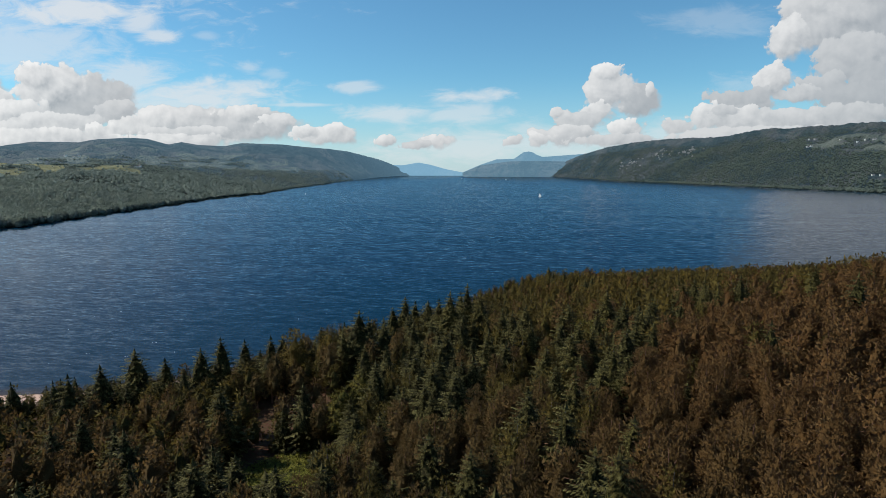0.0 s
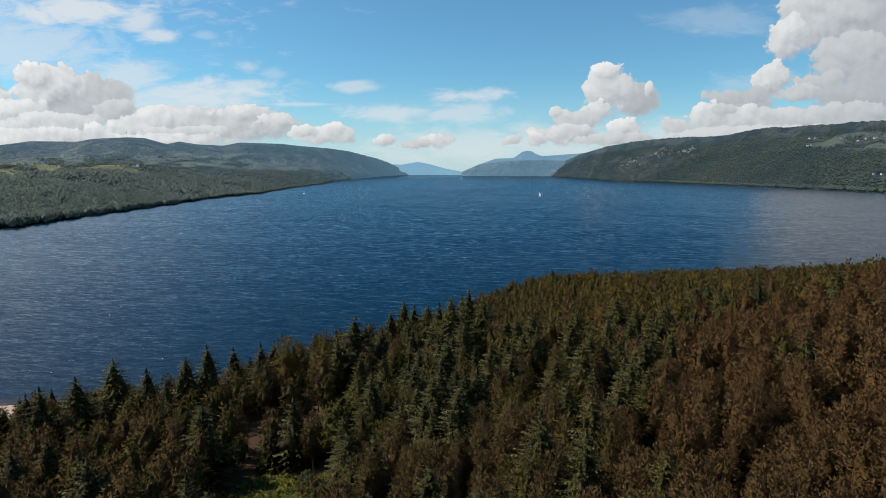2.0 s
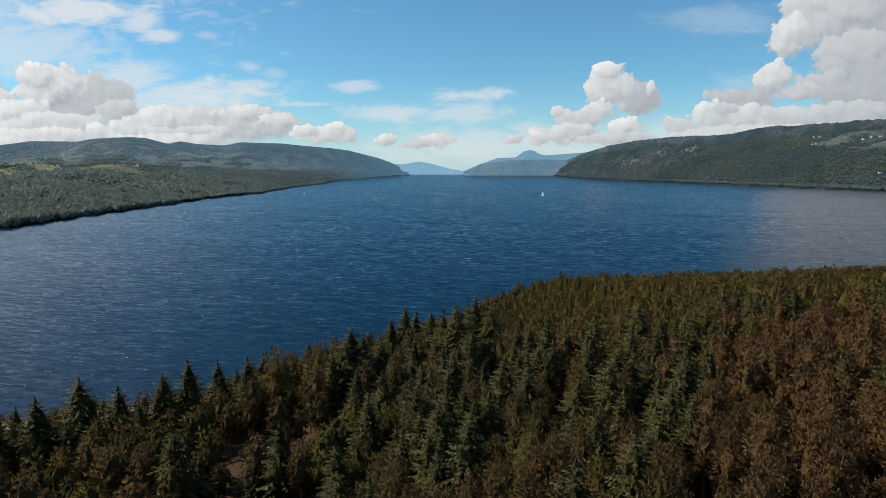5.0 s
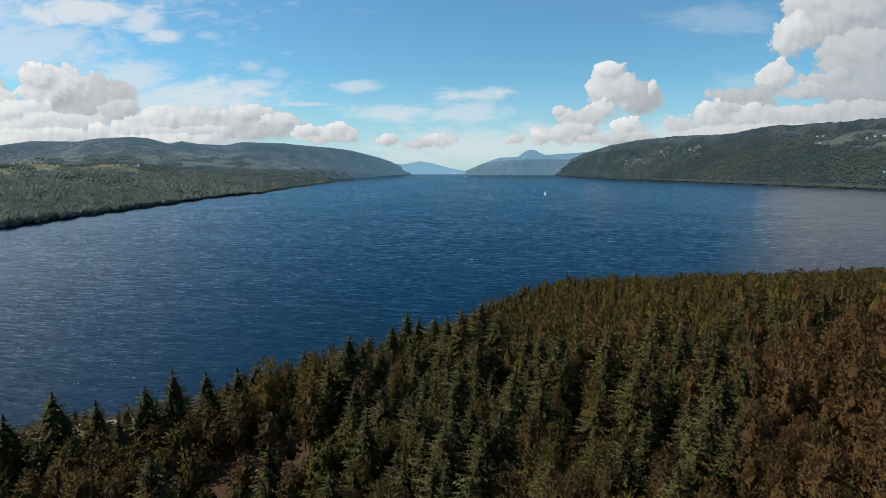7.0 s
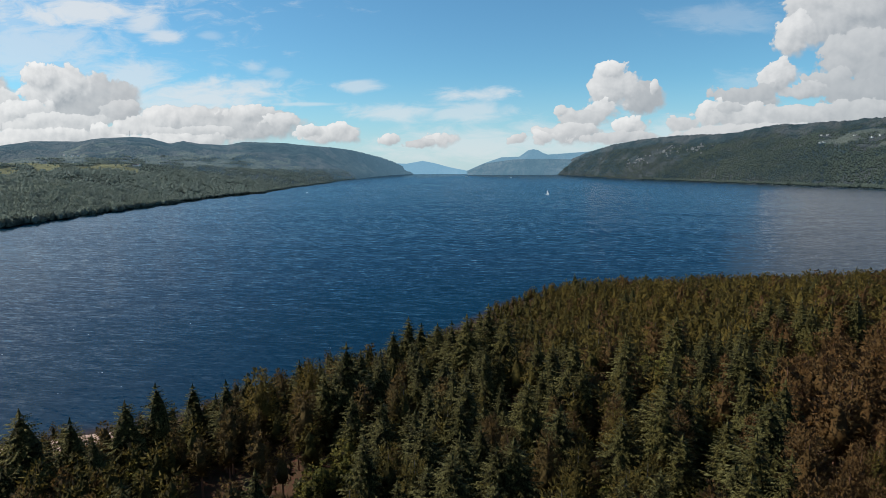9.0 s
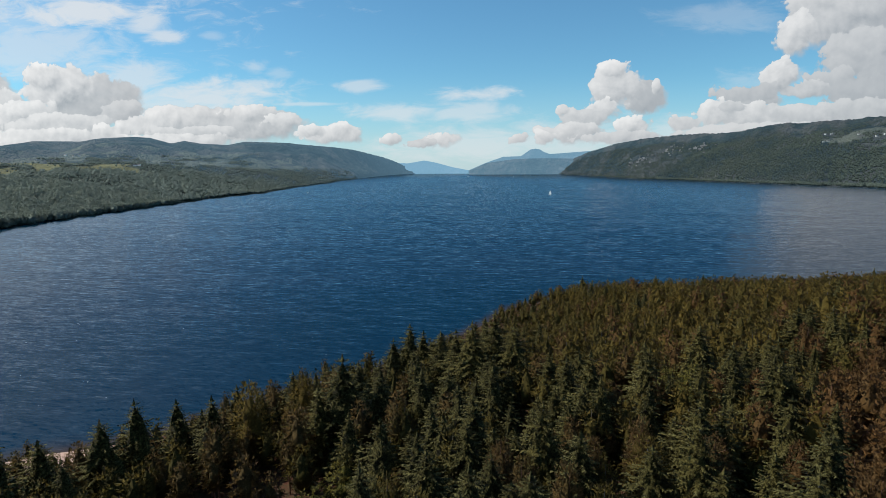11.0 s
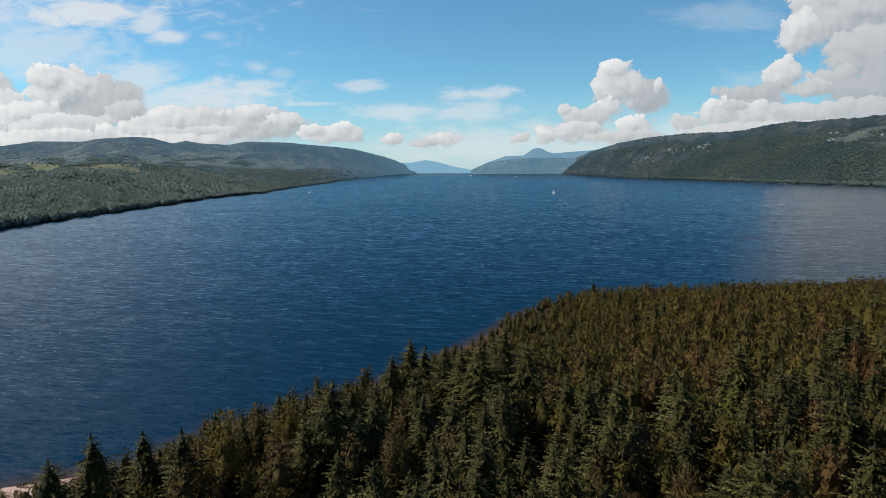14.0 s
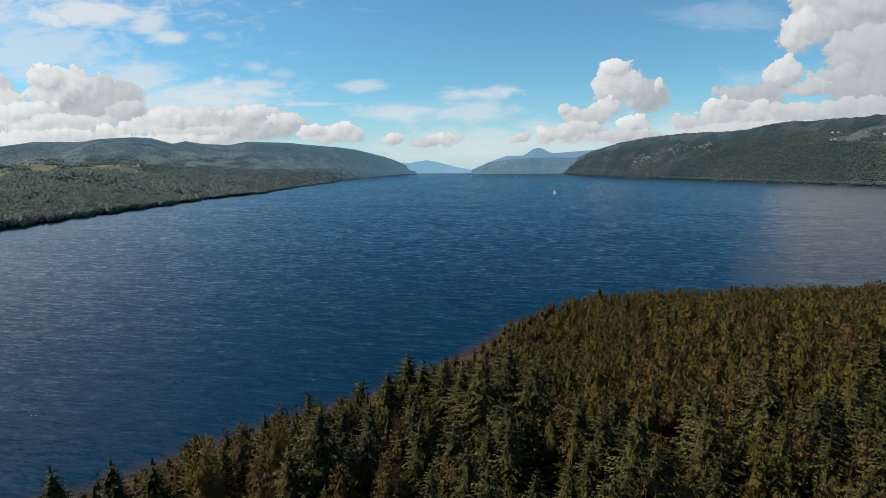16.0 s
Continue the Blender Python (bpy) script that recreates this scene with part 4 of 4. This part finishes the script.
def far_wood(name, label, a, r, hlow, hhigh, leaf):
    x, y = EYE[0] + r * np.sin(np.radians(a)), EYE[1] + r * np.cos(np.radians(a))
    z, left, right, aa, rr = far_height(x, y)
    f = field_map(x, y, left, right, aa, rr)
    rk = rock_map(x, y, right, aa) * (wobble(x, y, 0.03, 3.3) > 0.2)
    ok = (z > 0.4) & ((right < 0.78) | (aa < 0) | ((aa > 23) & (wobble(x, y, 0.008, 6.0) > -0.3))) & ((f < 0.35) | (rng.uniform(0, 1, len(x)) < 0.025)) & (rk < 0.45) & (np.maximum(left * (left < 2), right) < 1.9) & (right < 0.985) & ((aa > 0) | (left < np.where(aa > -21, 1.06, 1.5))) & (rr < 5200 + 6000 * (aa > 0))
    for q in FARMS:
        along = (x * q[0] + y * q[1]) / math.hypot(q[0], q[1]) - math.hypot(q[0], q[1])
        aside = np.abs(x * q[1] - y * q[0]) / math.hypot(q[0], q[1])
        ok &= ~((aside < 14) & (along < 14) & (along > -70))
    x, y, z, left, right = x[ok], y[ok], z[ok], left[ok], right[ok]
    tri, tone, lean, spray = [], [], [], []
    patch = np.clip(0.5 + 0.4 * wobble(x, y, 0.012, 8.0) + 0.35 * wobble(x, y, 0.0035, 3.0), 0, 1)
    # dark plantations along the skyline across the loch
    patch = np.where((x > 0) & (right > 0.74), 0.15 * patch, patch)
    for i in range(len(x)):
        h = rng.uniform(hlow, hhigh) * (0.8 + 0.4 * patch[i]) * (1 - 0.68 * float(np.clip((right[i] - 0.7) / 0.25, 0, 1))) * (1 - 0.35 * float(0.75 < left[i] < 2 and x[i] < 0))
        w = h * (rng.uniform(0.34, 0.55) if right[i] < 0 or left[i] > 0 and x[i] < 0 else rng.uniform(0.32, 0.50))
        lump = (BITS if x[i] > 0 else LEAFY if math.hypot(x[i], y[i]) < 1450 else SMALL)[i % 14]
        an = rng.uniform(0, 6.28)
        c, s = math.cos(an), math.sin(an)
        q = lump * np.array([w, w, h * 0.52])
        q = np.stack([q[..., 0] * c - q[..., 1] * s, q[..., 0] * s + q[..., 1] * c, q[..., 2]], -1)
        tri.append(q + np.array([x[i], y[i], z[i] + h * 0.45]))
        lean.append(unit(q / np.array([w, w, h * 0.52]) + np.array([-0.2, 0, 0.6])))
        spray.append(np.repeat(rng.uniform(0, 0.9, len(lump)), 3) * float(x[i] < 0))
        tone.append(np.full(len(lump) * 3, (0.55 * patch[i] + 0.45 * rng.uniform()) * 0.98))
    tri = drawn_in(np.concatenate(tri))
    me = put_mesh(name, tri.reshape(-1, 3), np.arange(len(tri) * 3).reshape(-1, 3), [leaf], attrs={"tone": np.concatenate(tone), "lean": np.concatenate(lean).reshape(-1, 3), "spray": np.concatenate(spray)})
    wood = new(name, me)
    wood.color = (0, 0, 0, 1)
    tagged(wood, label, "trees", kind="stuff")


def far_places(n, a0, a1, near_rows, depth, power):
    a = rng.uniform(a0, a1, n)
    rs = table(near_rows, a, True)
    return a, rs * (1 + 0.004 + depth * rng.uniform(0, 1, n) ** power)


def shore_places(n, a0, a1, near_rows, waves):
    """A close row of trees along the far water's edge."""
    a = rng.uniform(a0, a1, n)
    (k1, f1), (k2, f2) = waves
    return a, table(near_rows, a, True) * (1 + k1 * np.sin(a * f1) + k2 * np.sin(a * f2)) * (1 + rng.uniform(0.0012, 0.007, n))


a_left, r_left = far_places(26000, -46, -10, L_SHORE, 1.5, 1.25)
keep = rng.uniform(0, 1, len(a_left)) < np.clip((-10 - a_left) / 6, 0.12, 1)
edge = shore_places(1500, -46, -10, L_SHORE, ((0.012, 3.1), (0.006, 11)))
a_left, r_left = np.concatenate([a_left[keep], edge[0]]), np.concatenate([r_left[keep], edge[1]])
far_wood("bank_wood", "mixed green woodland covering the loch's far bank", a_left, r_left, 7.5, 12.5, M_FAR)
a_right, r_right = far_places(27000, 8.0, 41, R_SHORE, 0.5, 1.0)
edge = shore_places(3000, 8.0, 41, R_SHORE, ((0.008, 2.7), (0.004, 9)))
a_right, r_right = np.concatenate([a_right, edge[0]]), np.concatenate([r_right, edge[1]])
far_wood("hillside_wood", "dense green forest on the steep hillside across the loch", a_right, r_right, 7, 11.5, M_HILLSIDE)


# ------------------------------------------------------------------ glade: bracken and shrubs
M_BRACKEN = foliage("bracken_fronds", (0.135, 0.145, 0.022), (0.185, 0.180, 0.030), (0.270, 0.255, 0.060), 0.4)
M_WILLOW = foliage("willow_leaves", (0.095, 0.105, 0.045), (0.135, 0.140, 0.062), (0.240, 0.235, 0.120), 0.3)


def build_bracken():
    """A waist-high sheet of fronds over the glade floor."""
    n = 11000
    x, y = -39 + 14 * rng.uniform(-1.05, 1.05, n), 108 + 19 * rng.uniform(-1.05, 1.05, n)
    keep = ((x + 39) / 13) ** 2 + ((y - 108) / 18) ** 2 + 0.35 * wobble(x, y, 0.3, 1.0) < 1
    x, y = x[keep], y[keep]
    z = near_height(x, y)[0] + 0.25 + 0.5 * (wobble(x, y, 0.25, 2.0) + 0.6)
    n = len(x)
    at = np.stack([x, y, z], 1)
    along = unit(rng.normal(size=(n, 3)) * np.array([1, 1, 0.3]) + np.array([0, 0, 0.45]))
    across = unit(np.cross(along, np.array([0, 0, 1.0]) + 0.3 * rng.normal(size=(n, 3))))
    ln = rng.uniform(0.5, 1.0, (n, 1))
    tri = np.stack([at - across * ln * 0.28, at + across * ln * 0.28, at + along * ln], 1)
    lean = np.repeat(unit(np.array([0, 0, 1.0]) + 0.45 * rng.normal(size=(n, 3)))[:, None], 3, 1)
    me = put_mesh("bracken", tri.reshape(-1, 3), np.arange(n * 3).reshape(n, 3), [M_BRACKEN],
                  attrs={"lean": lean.reshape(-1, 3), "spray": np.repeat(rng.uniform(0, 1, n), 3), "tone": np.repeat(0.5 + 0.5 * wobble(x, y, 0.2, 5.0), 3)})
    ob = new("bracken", me)
    ob.color = (0, 0, 0, 1)
    tagged(ob, "bright green bracken filling the forest glade", "bracken", kind="stuff")


def build_shrubs():
    stock = []
    for k in range(4):
        h = rng.uniform(2.8, 4.2)
        crown = tuft_crown(h, 0.1, h * 0.55, 46, 16, 0.42, 0.3, dome_shape, 0.5)
        stems = np.concatenate([limb((0, 0, -0.2), (math.cos(q) * h * 0.35, math.sin(q) * h * 0.35, h * 0.7), 0.06) for q in (0.3, 1.6, 2.9, 4.1, 5.4)])
        stock.append((crown_mesh("crown", crown, M_WILLOW), bark_mesh("stems", stems, M_BARK_GREY)))
    spots = [(-36 + rng.normal() * 5, 135 + rng.normal() * 5) for _ in range(18)] + [(-34 + rng.normal() * 4, 147 + rng.normal() * 5) for _ in range(12)] + [(-50 + rng.normal() * 6, 131 + rng.normal() * 4) for _ in range(9)] + \
            [(-27 + rng.normal() * 2.5, 118 + rng.normal() * 9) for _ in range(8)] + [(-122 + rng.normal() * 12, 152 + rng.normal() * 2) for _ in range(9)]
    for i, (x, y) in enumerate(spots):
        z = float(near_height(np.array([x]), np.array([y]))[0][0])
        bush = thing("shrub", (x, y, z), "rounded grey-green willow shrub at the glade's edge" if x > -100 else "low green bush behind the sandy beach", "shrub", "shrubs", rng.uniform(0, 6.28), rng.uniform(0.7, 1.25))
        for nm, me in zip(("crown", "stems"), stock[i % 4]):
            ob = new(nm, me)
            ob.parent = bush
            ob.color = (rng.uniform(0, 1), 0, 0, 1)


build_bracken()
build_shrubs()

M_SNAG = paint("weathered_wood", (0.30, 0.27, 0.24), 0.9, 0.35, 4.0)


def build_foam():
    """Small breaking crests off the beach: short ragged flecks that lie on the water."""
    tri = []
    for k in range(45):
        x, y = rng.uniform(-190, -60), rng.uniform(185, 310)
        if shore_distance(np.array([x]), np.array([y]))[0] > -6 or rng.uniform() < (y - 185) / 180:
            continue
        for j in range(rng.integers(1, 3)):
            c = np.array([x + j * rng.uniform(0.8, 1.6), y + rng.uniform(-0.3, 0.3), 0.03])
            w, d = rng.uniform(0.12, 0.34), rng.uniform(0.05, 0.12)
            p = [c + np.array([w * math.cos(q) * rng.uniform(0.6, 1.2), d * math.sin(q) * rng.uniform(0.6, 1.2), 0]) for q in (0, 1.05, 2.1, 3.14, 4.2, 5.2)]
            top = c + np.array([0, 0, 0.08])
            tri += [(p[i], p[(i + 1) % 6], top) for i in range(6)]
    tri = np.array(tri)
    me = put_mesh("foam", tri.reshape(-1, 3), np.arange(len(tri) * 3).reshape(-1, 3), [M_FOAM])
    tagged(new("foam", me), "small white breaking crests on the blue water", "foam", kind="stuff")


M_FOAM = paint("foam_white", (0.62, 0.65, 0.68), 0.7, 0.2, 2.0)
build_foam()


def dead_tree(x, y, h):
    """A bare standing trunk with broken limb stubs."""
    z = float(near_height(np.array([x]), np.array([y]))[0][0])
    snag = thing("dead_tree", (x, y, z), "pale grey dead tree trunk standing bare in the wood", "dead tree")
    ob = new("trunk", bark_mesh("trunk", trunk_tris(h, 0.24, 7, 0.5), M_SNAG))
    ob.parent = snag
    for k in range(11):
        an, lo = k * 2.4, h * (0.35 + 0.055 * k)
        ln = rng.uniform(0.7, 1.9)
        stub = new("limb", bark_mesh("limb", limb((0.5 * (lo / h) ** 2, 0, lo), (math.cos(an) * ln, math.sin(an) * ln, lo + rng.uniform(-0.1, 0.5)), 0.06), M_SNAG))
        stub.parent = snag


dead_tree(-12, 138.5, 8.5)
M_CRAG = paint("crag_rock", (0.33, 0.33, 0.32), 0.9, 0.5, 0.12)


def build_crags():
    """Bare rock faces that break through the steep forest across the loch."""
    tri = []
    for k in range(84):
        a0, e0, sa, se = ((15.3, 0.75, 0.55, 0.28), (17.8, 1.65, 0.60, 0.22), (20.2, 1.85, 0.55, 0.20))[(k * 7) % 3]
        a, e = rng.normal(a0, sa), rng.normal(e0, se)
        p = on_slope(a, e + 0.25 * (a - a0))
        w = rng.uniform(4, 11)
        q = LUMPS[k % 14] * np.array([w * rng.uniform(0.6, 1.4), w * 0.5, w * rng.uniform(0.5, 0.9)])
        tri.append(q + p + np.array([-3, -11, 5.0]))
    tri = drawn_in(np.concatenate(tri))
    me = put_mesh("crag", tri.reshape(-1, 3), np.arange(len(tri) * 3).reshape(-1, 3), [M_CRAG])
    tagged(new("crag", me), "pale grey rock faces showing through the hillside forest", "rocks", kind="stuff")


build_crags()

# ------------------------------------------------------------------ boats
M_WHITE = paint("white_paint", (0.80, 0.80, 0.78), 0.4, 0.06, 1.0)
M_SAIL = paint("sail_cloth", (0.82, 0.81, 0.78), 0.8, 0.05, 0.6)
M_DARK = paint("dark_paint", (0.04, 0.05, 0.07), 0.5, 0.2, 1.0)
M_SLATE = paint("roof_slate", (0.13, 0.13, 0.14), 0.7, 0.3, 0.8)
M_GLASS = paint("window_glass", (0.03, 0.035, 0.04), 0.1, 0.2, 1.0)
M_METAL = paint("grey_metal", (0.45, 0.46, 0.47), 0.4, 0.15, 0.5, 0.8)


def box(bm, x0, x1, y0, y1, z0, z1):
    v = [bm.verts.new((x, y, z)) for z in (z0, z1) for x, y in ((x0, y0), (x1, y0), (x1, y1), (x0, y1))]
    for f in ((3, 2, 1, 0), (4, 5, 6, 7), (0, 1, 5, 4), (1, 2, 6, 5), (2, 3, 7, 6), (3, 0, 4, 7)):
        bm.faces.new([v[i] for i in f])


def hull(length, beam, depth):
    """A boat's hull: pointed bow, rounded bilge, flat deck; the bow along +x."""
    bm = bmesh.new()
    rows = []
    for i in range(9):
        k = i / 8
        w = beam / 2 * (1 - max(0, k - 0.45) ** 1.8 / 0.55 ** 1.8) * (0.8 + 0.2 * min(1, k * 4)) + 0.02
        x = length * (k - 0.5)
        sheer = depth * (1 + 0.25 * k * k)
        rows.append([bm.verts.new((x, sg * w * f, -0.35 * depth + g)) for sg, f, g in ((-1, 1.0, sheer), (-1, 0.92, sheer * 0.45), (-1, 0.35, 0.0), (1, 0.35, 0.0), (1, 0.92, sheer * 0.45), (1, 1.0, sheer))])
    for lo, hi in zip(rows, rows[1:]):
        for j in range(6):
            bm.faces.new((lo[j], lo[(j + 1) % 6], hi[(j + 1) % 6], hi[j]))
    bm.faces.new(rows[0][::-1])
    bm.faces.new(rows[-1])
    return bm


def rod(bm, p, q, r, sides=6):
    p, q = Vector(p), Vector(q)
    turn = (q - p).to_track_quat("Z", "Y").to_matrix()
    rings = [[bm.verts.new(c + turn @ Vector((r * math.cos(k * 6.2832 / sides), r * math.sin(k * 6.2832 / sides), 0))) for k in range(sides)] for c in (p, q)]
    for k in range(sides):
        bm.faces.new((rings[0][k], rings[0][(k + 1) % sides], rings[1][(k + 1) % sides], rings[1][k]))
    bm.faces.new(rings[0][::-1])
    bm.faces.new(rings[1])


def sail(corners, belly):
    """A bellied triangular cloth with thickness."""
    a, b, c = (Vector(q) for q in corners)
    bm = bmesh.new()
    n = 6
    for off in (0.0, 0.03):
        grid = {}
        for i in range(n + 1):
            for j in range(n + 1 - i):
                u, v = i / n, j / n
                p = a * (1 - u - v) + b * u + c * v
                p.y += belly * 27 * u * v * (1 - u - v) + off
                grid[i, j] = bm.verts.new(p)
        for i in range(n):
            for j in range(n - i):
                bm.faces.new((grid[i, j], grid[i + 1, j], grid[i, j + 1]))
                if i + j < n - 1:
                    bm.faces.new((grid[i + 1, j], grid[i + 1, j + 1], grid[i, j + 1]))
    return bm


def sailing_boat(place, turn):
    boat = thing("sailing_boat", place, "white sailing yacht under sail on the blue loch", "sailing boat", turn=turn, size=0.72)
    part("hull", hull(12, 3.6, 1.5), M_WHITE, boat)
    bm = bmesh.new()
    box(bm, -2.5, 2.2, -1.0, 1.0, 0.95, 1.6)
    part("cabin", bm, M_WHITE, boat)
    bm = bmesh.new()
    rod(bm, (0.8, 0, 0.9), (0.8, 0, 17.5), 0.12)
    part("mast", bm, M_METAL, boat)
    bm = bmesh.new()
    rod(bm, (0.8, 0, 2.4), (-4.6, 0.3, 2.4), 0.09)
    part("boom", bm, M_METAL, boat)
    part("mainsail", sail(((0.6, 0, 2.6), (-4.5, 0.3, 2.6), (0.7, 0, 17.2)), 0.35), M_SAIL, boat)
    part("foresail", sail(((5.6, 0, 1.6), (1.2, 0.4, 1.9), (0.9, 0, 15.5)), 0.3), M_SAIL, boat)


def motor_boat(place, turn, size, label):
    boat = thing("motor_boat", place, label, "motor boat", turn=turn, size=size)
    part("hull", hull(8, 2.6, 1.3), M_WHITE, boat)
    bm = bmesh.new()
    box(bm, -1.2, 1.6, -0.9, 0.9, 0.8, 2.2)
    part("cabin", bm, M_WHITE, boat)
    bm = bmesh.new()
    box(bm, -1.0, 1.62, -0.92, 0.92, 1.45, 1.95)
    part("window", bm, M_GLASS, boat, "dark wrap-round window")


sailing_boat((204, 1700, 0), radians(-40))
motor_boat((-545, 1850, 0), radians(70), 1.0, "small cabin cruiser near the wooded bank")
for a, r, k in ((-0.9, 7000, 2.6), (3.5, 6000, 1.8)):
    p = drawn_in(np.array([r * math.sin(radians(a)), r * math.cos(radians(a)), 0.0]))
    motor_boat(tuple(p), radians(20), k * 0.8, "white passenger boat far down the loch")

# ------------------------------------------------------------------ farmhouses on the banks


def gable_house(place, turn, size, w, d, h, label, storeys=2):
    """A white-walled house: walls with gables, slate roof, chimneys, a door and rows of windows."""
    home = thing("house", place, label, "house", "houses on the banks", turn, size)
    top = h + d * 0.42
    bm = bmesh.new()
    v = [bm.verts.new(q) for q in ((-w / 2, -d / 2, -3), (w / 2, -d / 2, -3), (w / 2, d / 2, -3), (-w / 2, d / 2, -3), (-w / 2, -d / 2, h), (w / 2, -d / 2, h), (w / 2, d / 2, h), (-w / 2, d / 2, h), (-w / 2, 0, top), (w / 2, 0, top))]
    for f in ((0, 1, 5, 4), (2, 3, 7, 6), (1, 2, 6, 9, 5), (3, 0, 4, 8, 7), (3, 2, 1, 0)):
        bm.faces.new([v[i] for i in f])
    part("wall", bm, M_WHITE, home)
    bm = bmesh.new()
    for sg in (-1, 1):
        lo, hi = (-w / 2 - 0.3, sg * (d / 2 + 0.4), h - 0.3), (-w / 2 - 0.3, 0, top + 0.05)
        q = [bm.verts.new((sx * (w / 2 + 0.3), p[1], p[2] + dz)) for dz in (0, 0.25) for sx, p in ((-1, lo), (1, lo), (1, hi), (-1, hi))]
        for f in ((0, 1, 2, 3), (7, 6, 5, 4), (0, 4, 5, 1), (1, 5, 6, 2), (2, 6, 7, 3), (3, 7, 4, 0)):
            bm.faces.new([q[i] for i in f])
    roof = part("roof", bm, M_SLATE, home)
    for sg in (-1, 1):
        bm = bmesh.new()
        box(bm, sg * w * 0.42 - 0.5, sg * w * 0.42 + 0.5, -0.4, 0.4, top - 0.6, top + 1.3)
        part("chimney", bm, M_WHITE, roof)
    for row in range(storeys):
        for k in range(4):
            if row == 0 and k == 1:
                continue
            x, z = (k - 1.5) * w / 4.4, 0.9 + row * 2.7
            bm = bmesh.new()
            box(bm, x - 0.55, x + 0.55, -d / 2 - 0.06, -d / 2 + 0.05, z, z + 1.3)
            part("window", bm, M_GLASS, home)
    bm = bmesh.new()
    box(bm, -w / 8.8 - 0.5, -w / 8.8 + 0.5, -d / 2 - 0.08, -d / 2 + 0.05, 0.0, 2.05)
    part("door", bm, M_DARK, home)


for i, q in enumerate(FARMS):
    p = drawn_in(q)
    k = float((p[1] - EYE[1]) / (q[1] - EYE[1]))
    big = 1 + 0.5 * (i % 3 == 0)
    gable_house(tuple(p), radians(-20 + 17 * (i % 4)), k * 0.75, 13 * big, 7.5, 5.4 if i % 2 == 0 else 3.0,
                "white farmhouse with a slate roof among the fields" if i % 2 == 0 else "long white single-storey cottage with a slate roof", 2 if i % 2 == 0 else 1)


def relay_mast(a):
    """A lattice mast on the moor's skyline."""
    r = float(slope_place(np.array([a]), np.array([4000.0]))[4][0]) * 0.99
    x, y = EYE[0] + r * math.sin(radians(a)), EYE[1] + r * math.cos(radians(a))
    z = float(far_height(np.array([x]), np.array([y]))[0][0])
    q = np.array([x, y, z])
    p = drawn_in(q)
    k = float((p[1] - EYE[1]) / (q[1] - EYE[1]))
    mast = thing("radio_mast", tuple(p), "slim grey lattice mast on the moorland skyline", "mast", size=k)
    for sx, sy in ((-1, -1), (1, -1), (0, 1.2)):
        bm = bmesh.new()
        rod(bm, (sx * 1.5, sy * 1.5, -4), (sx * 0.4, sy * 0.4, 46), 0.3)
        part("leg", bm, M_METAL, mast)
    for j in range(8):
        w, zz = 1.5 - 1.1 * j / 8, j * 5.8
        bm = bmesh.new()
        rod(bm, (-w, -w, zz), (w, -w, zz + 3), 0.15)
        rod(bm, (w, -w, zz), (0, w * 1.2, zz + 3), 0.15)
        part("brace", bm, M_METAL, mast)
    bm = bmesh.new()
    rod(bm, (0, 0, 44), (0, 0, 56), 0.2)
    part("aerial", bm, M_METAL, mast)


relay_mast(-31.7)
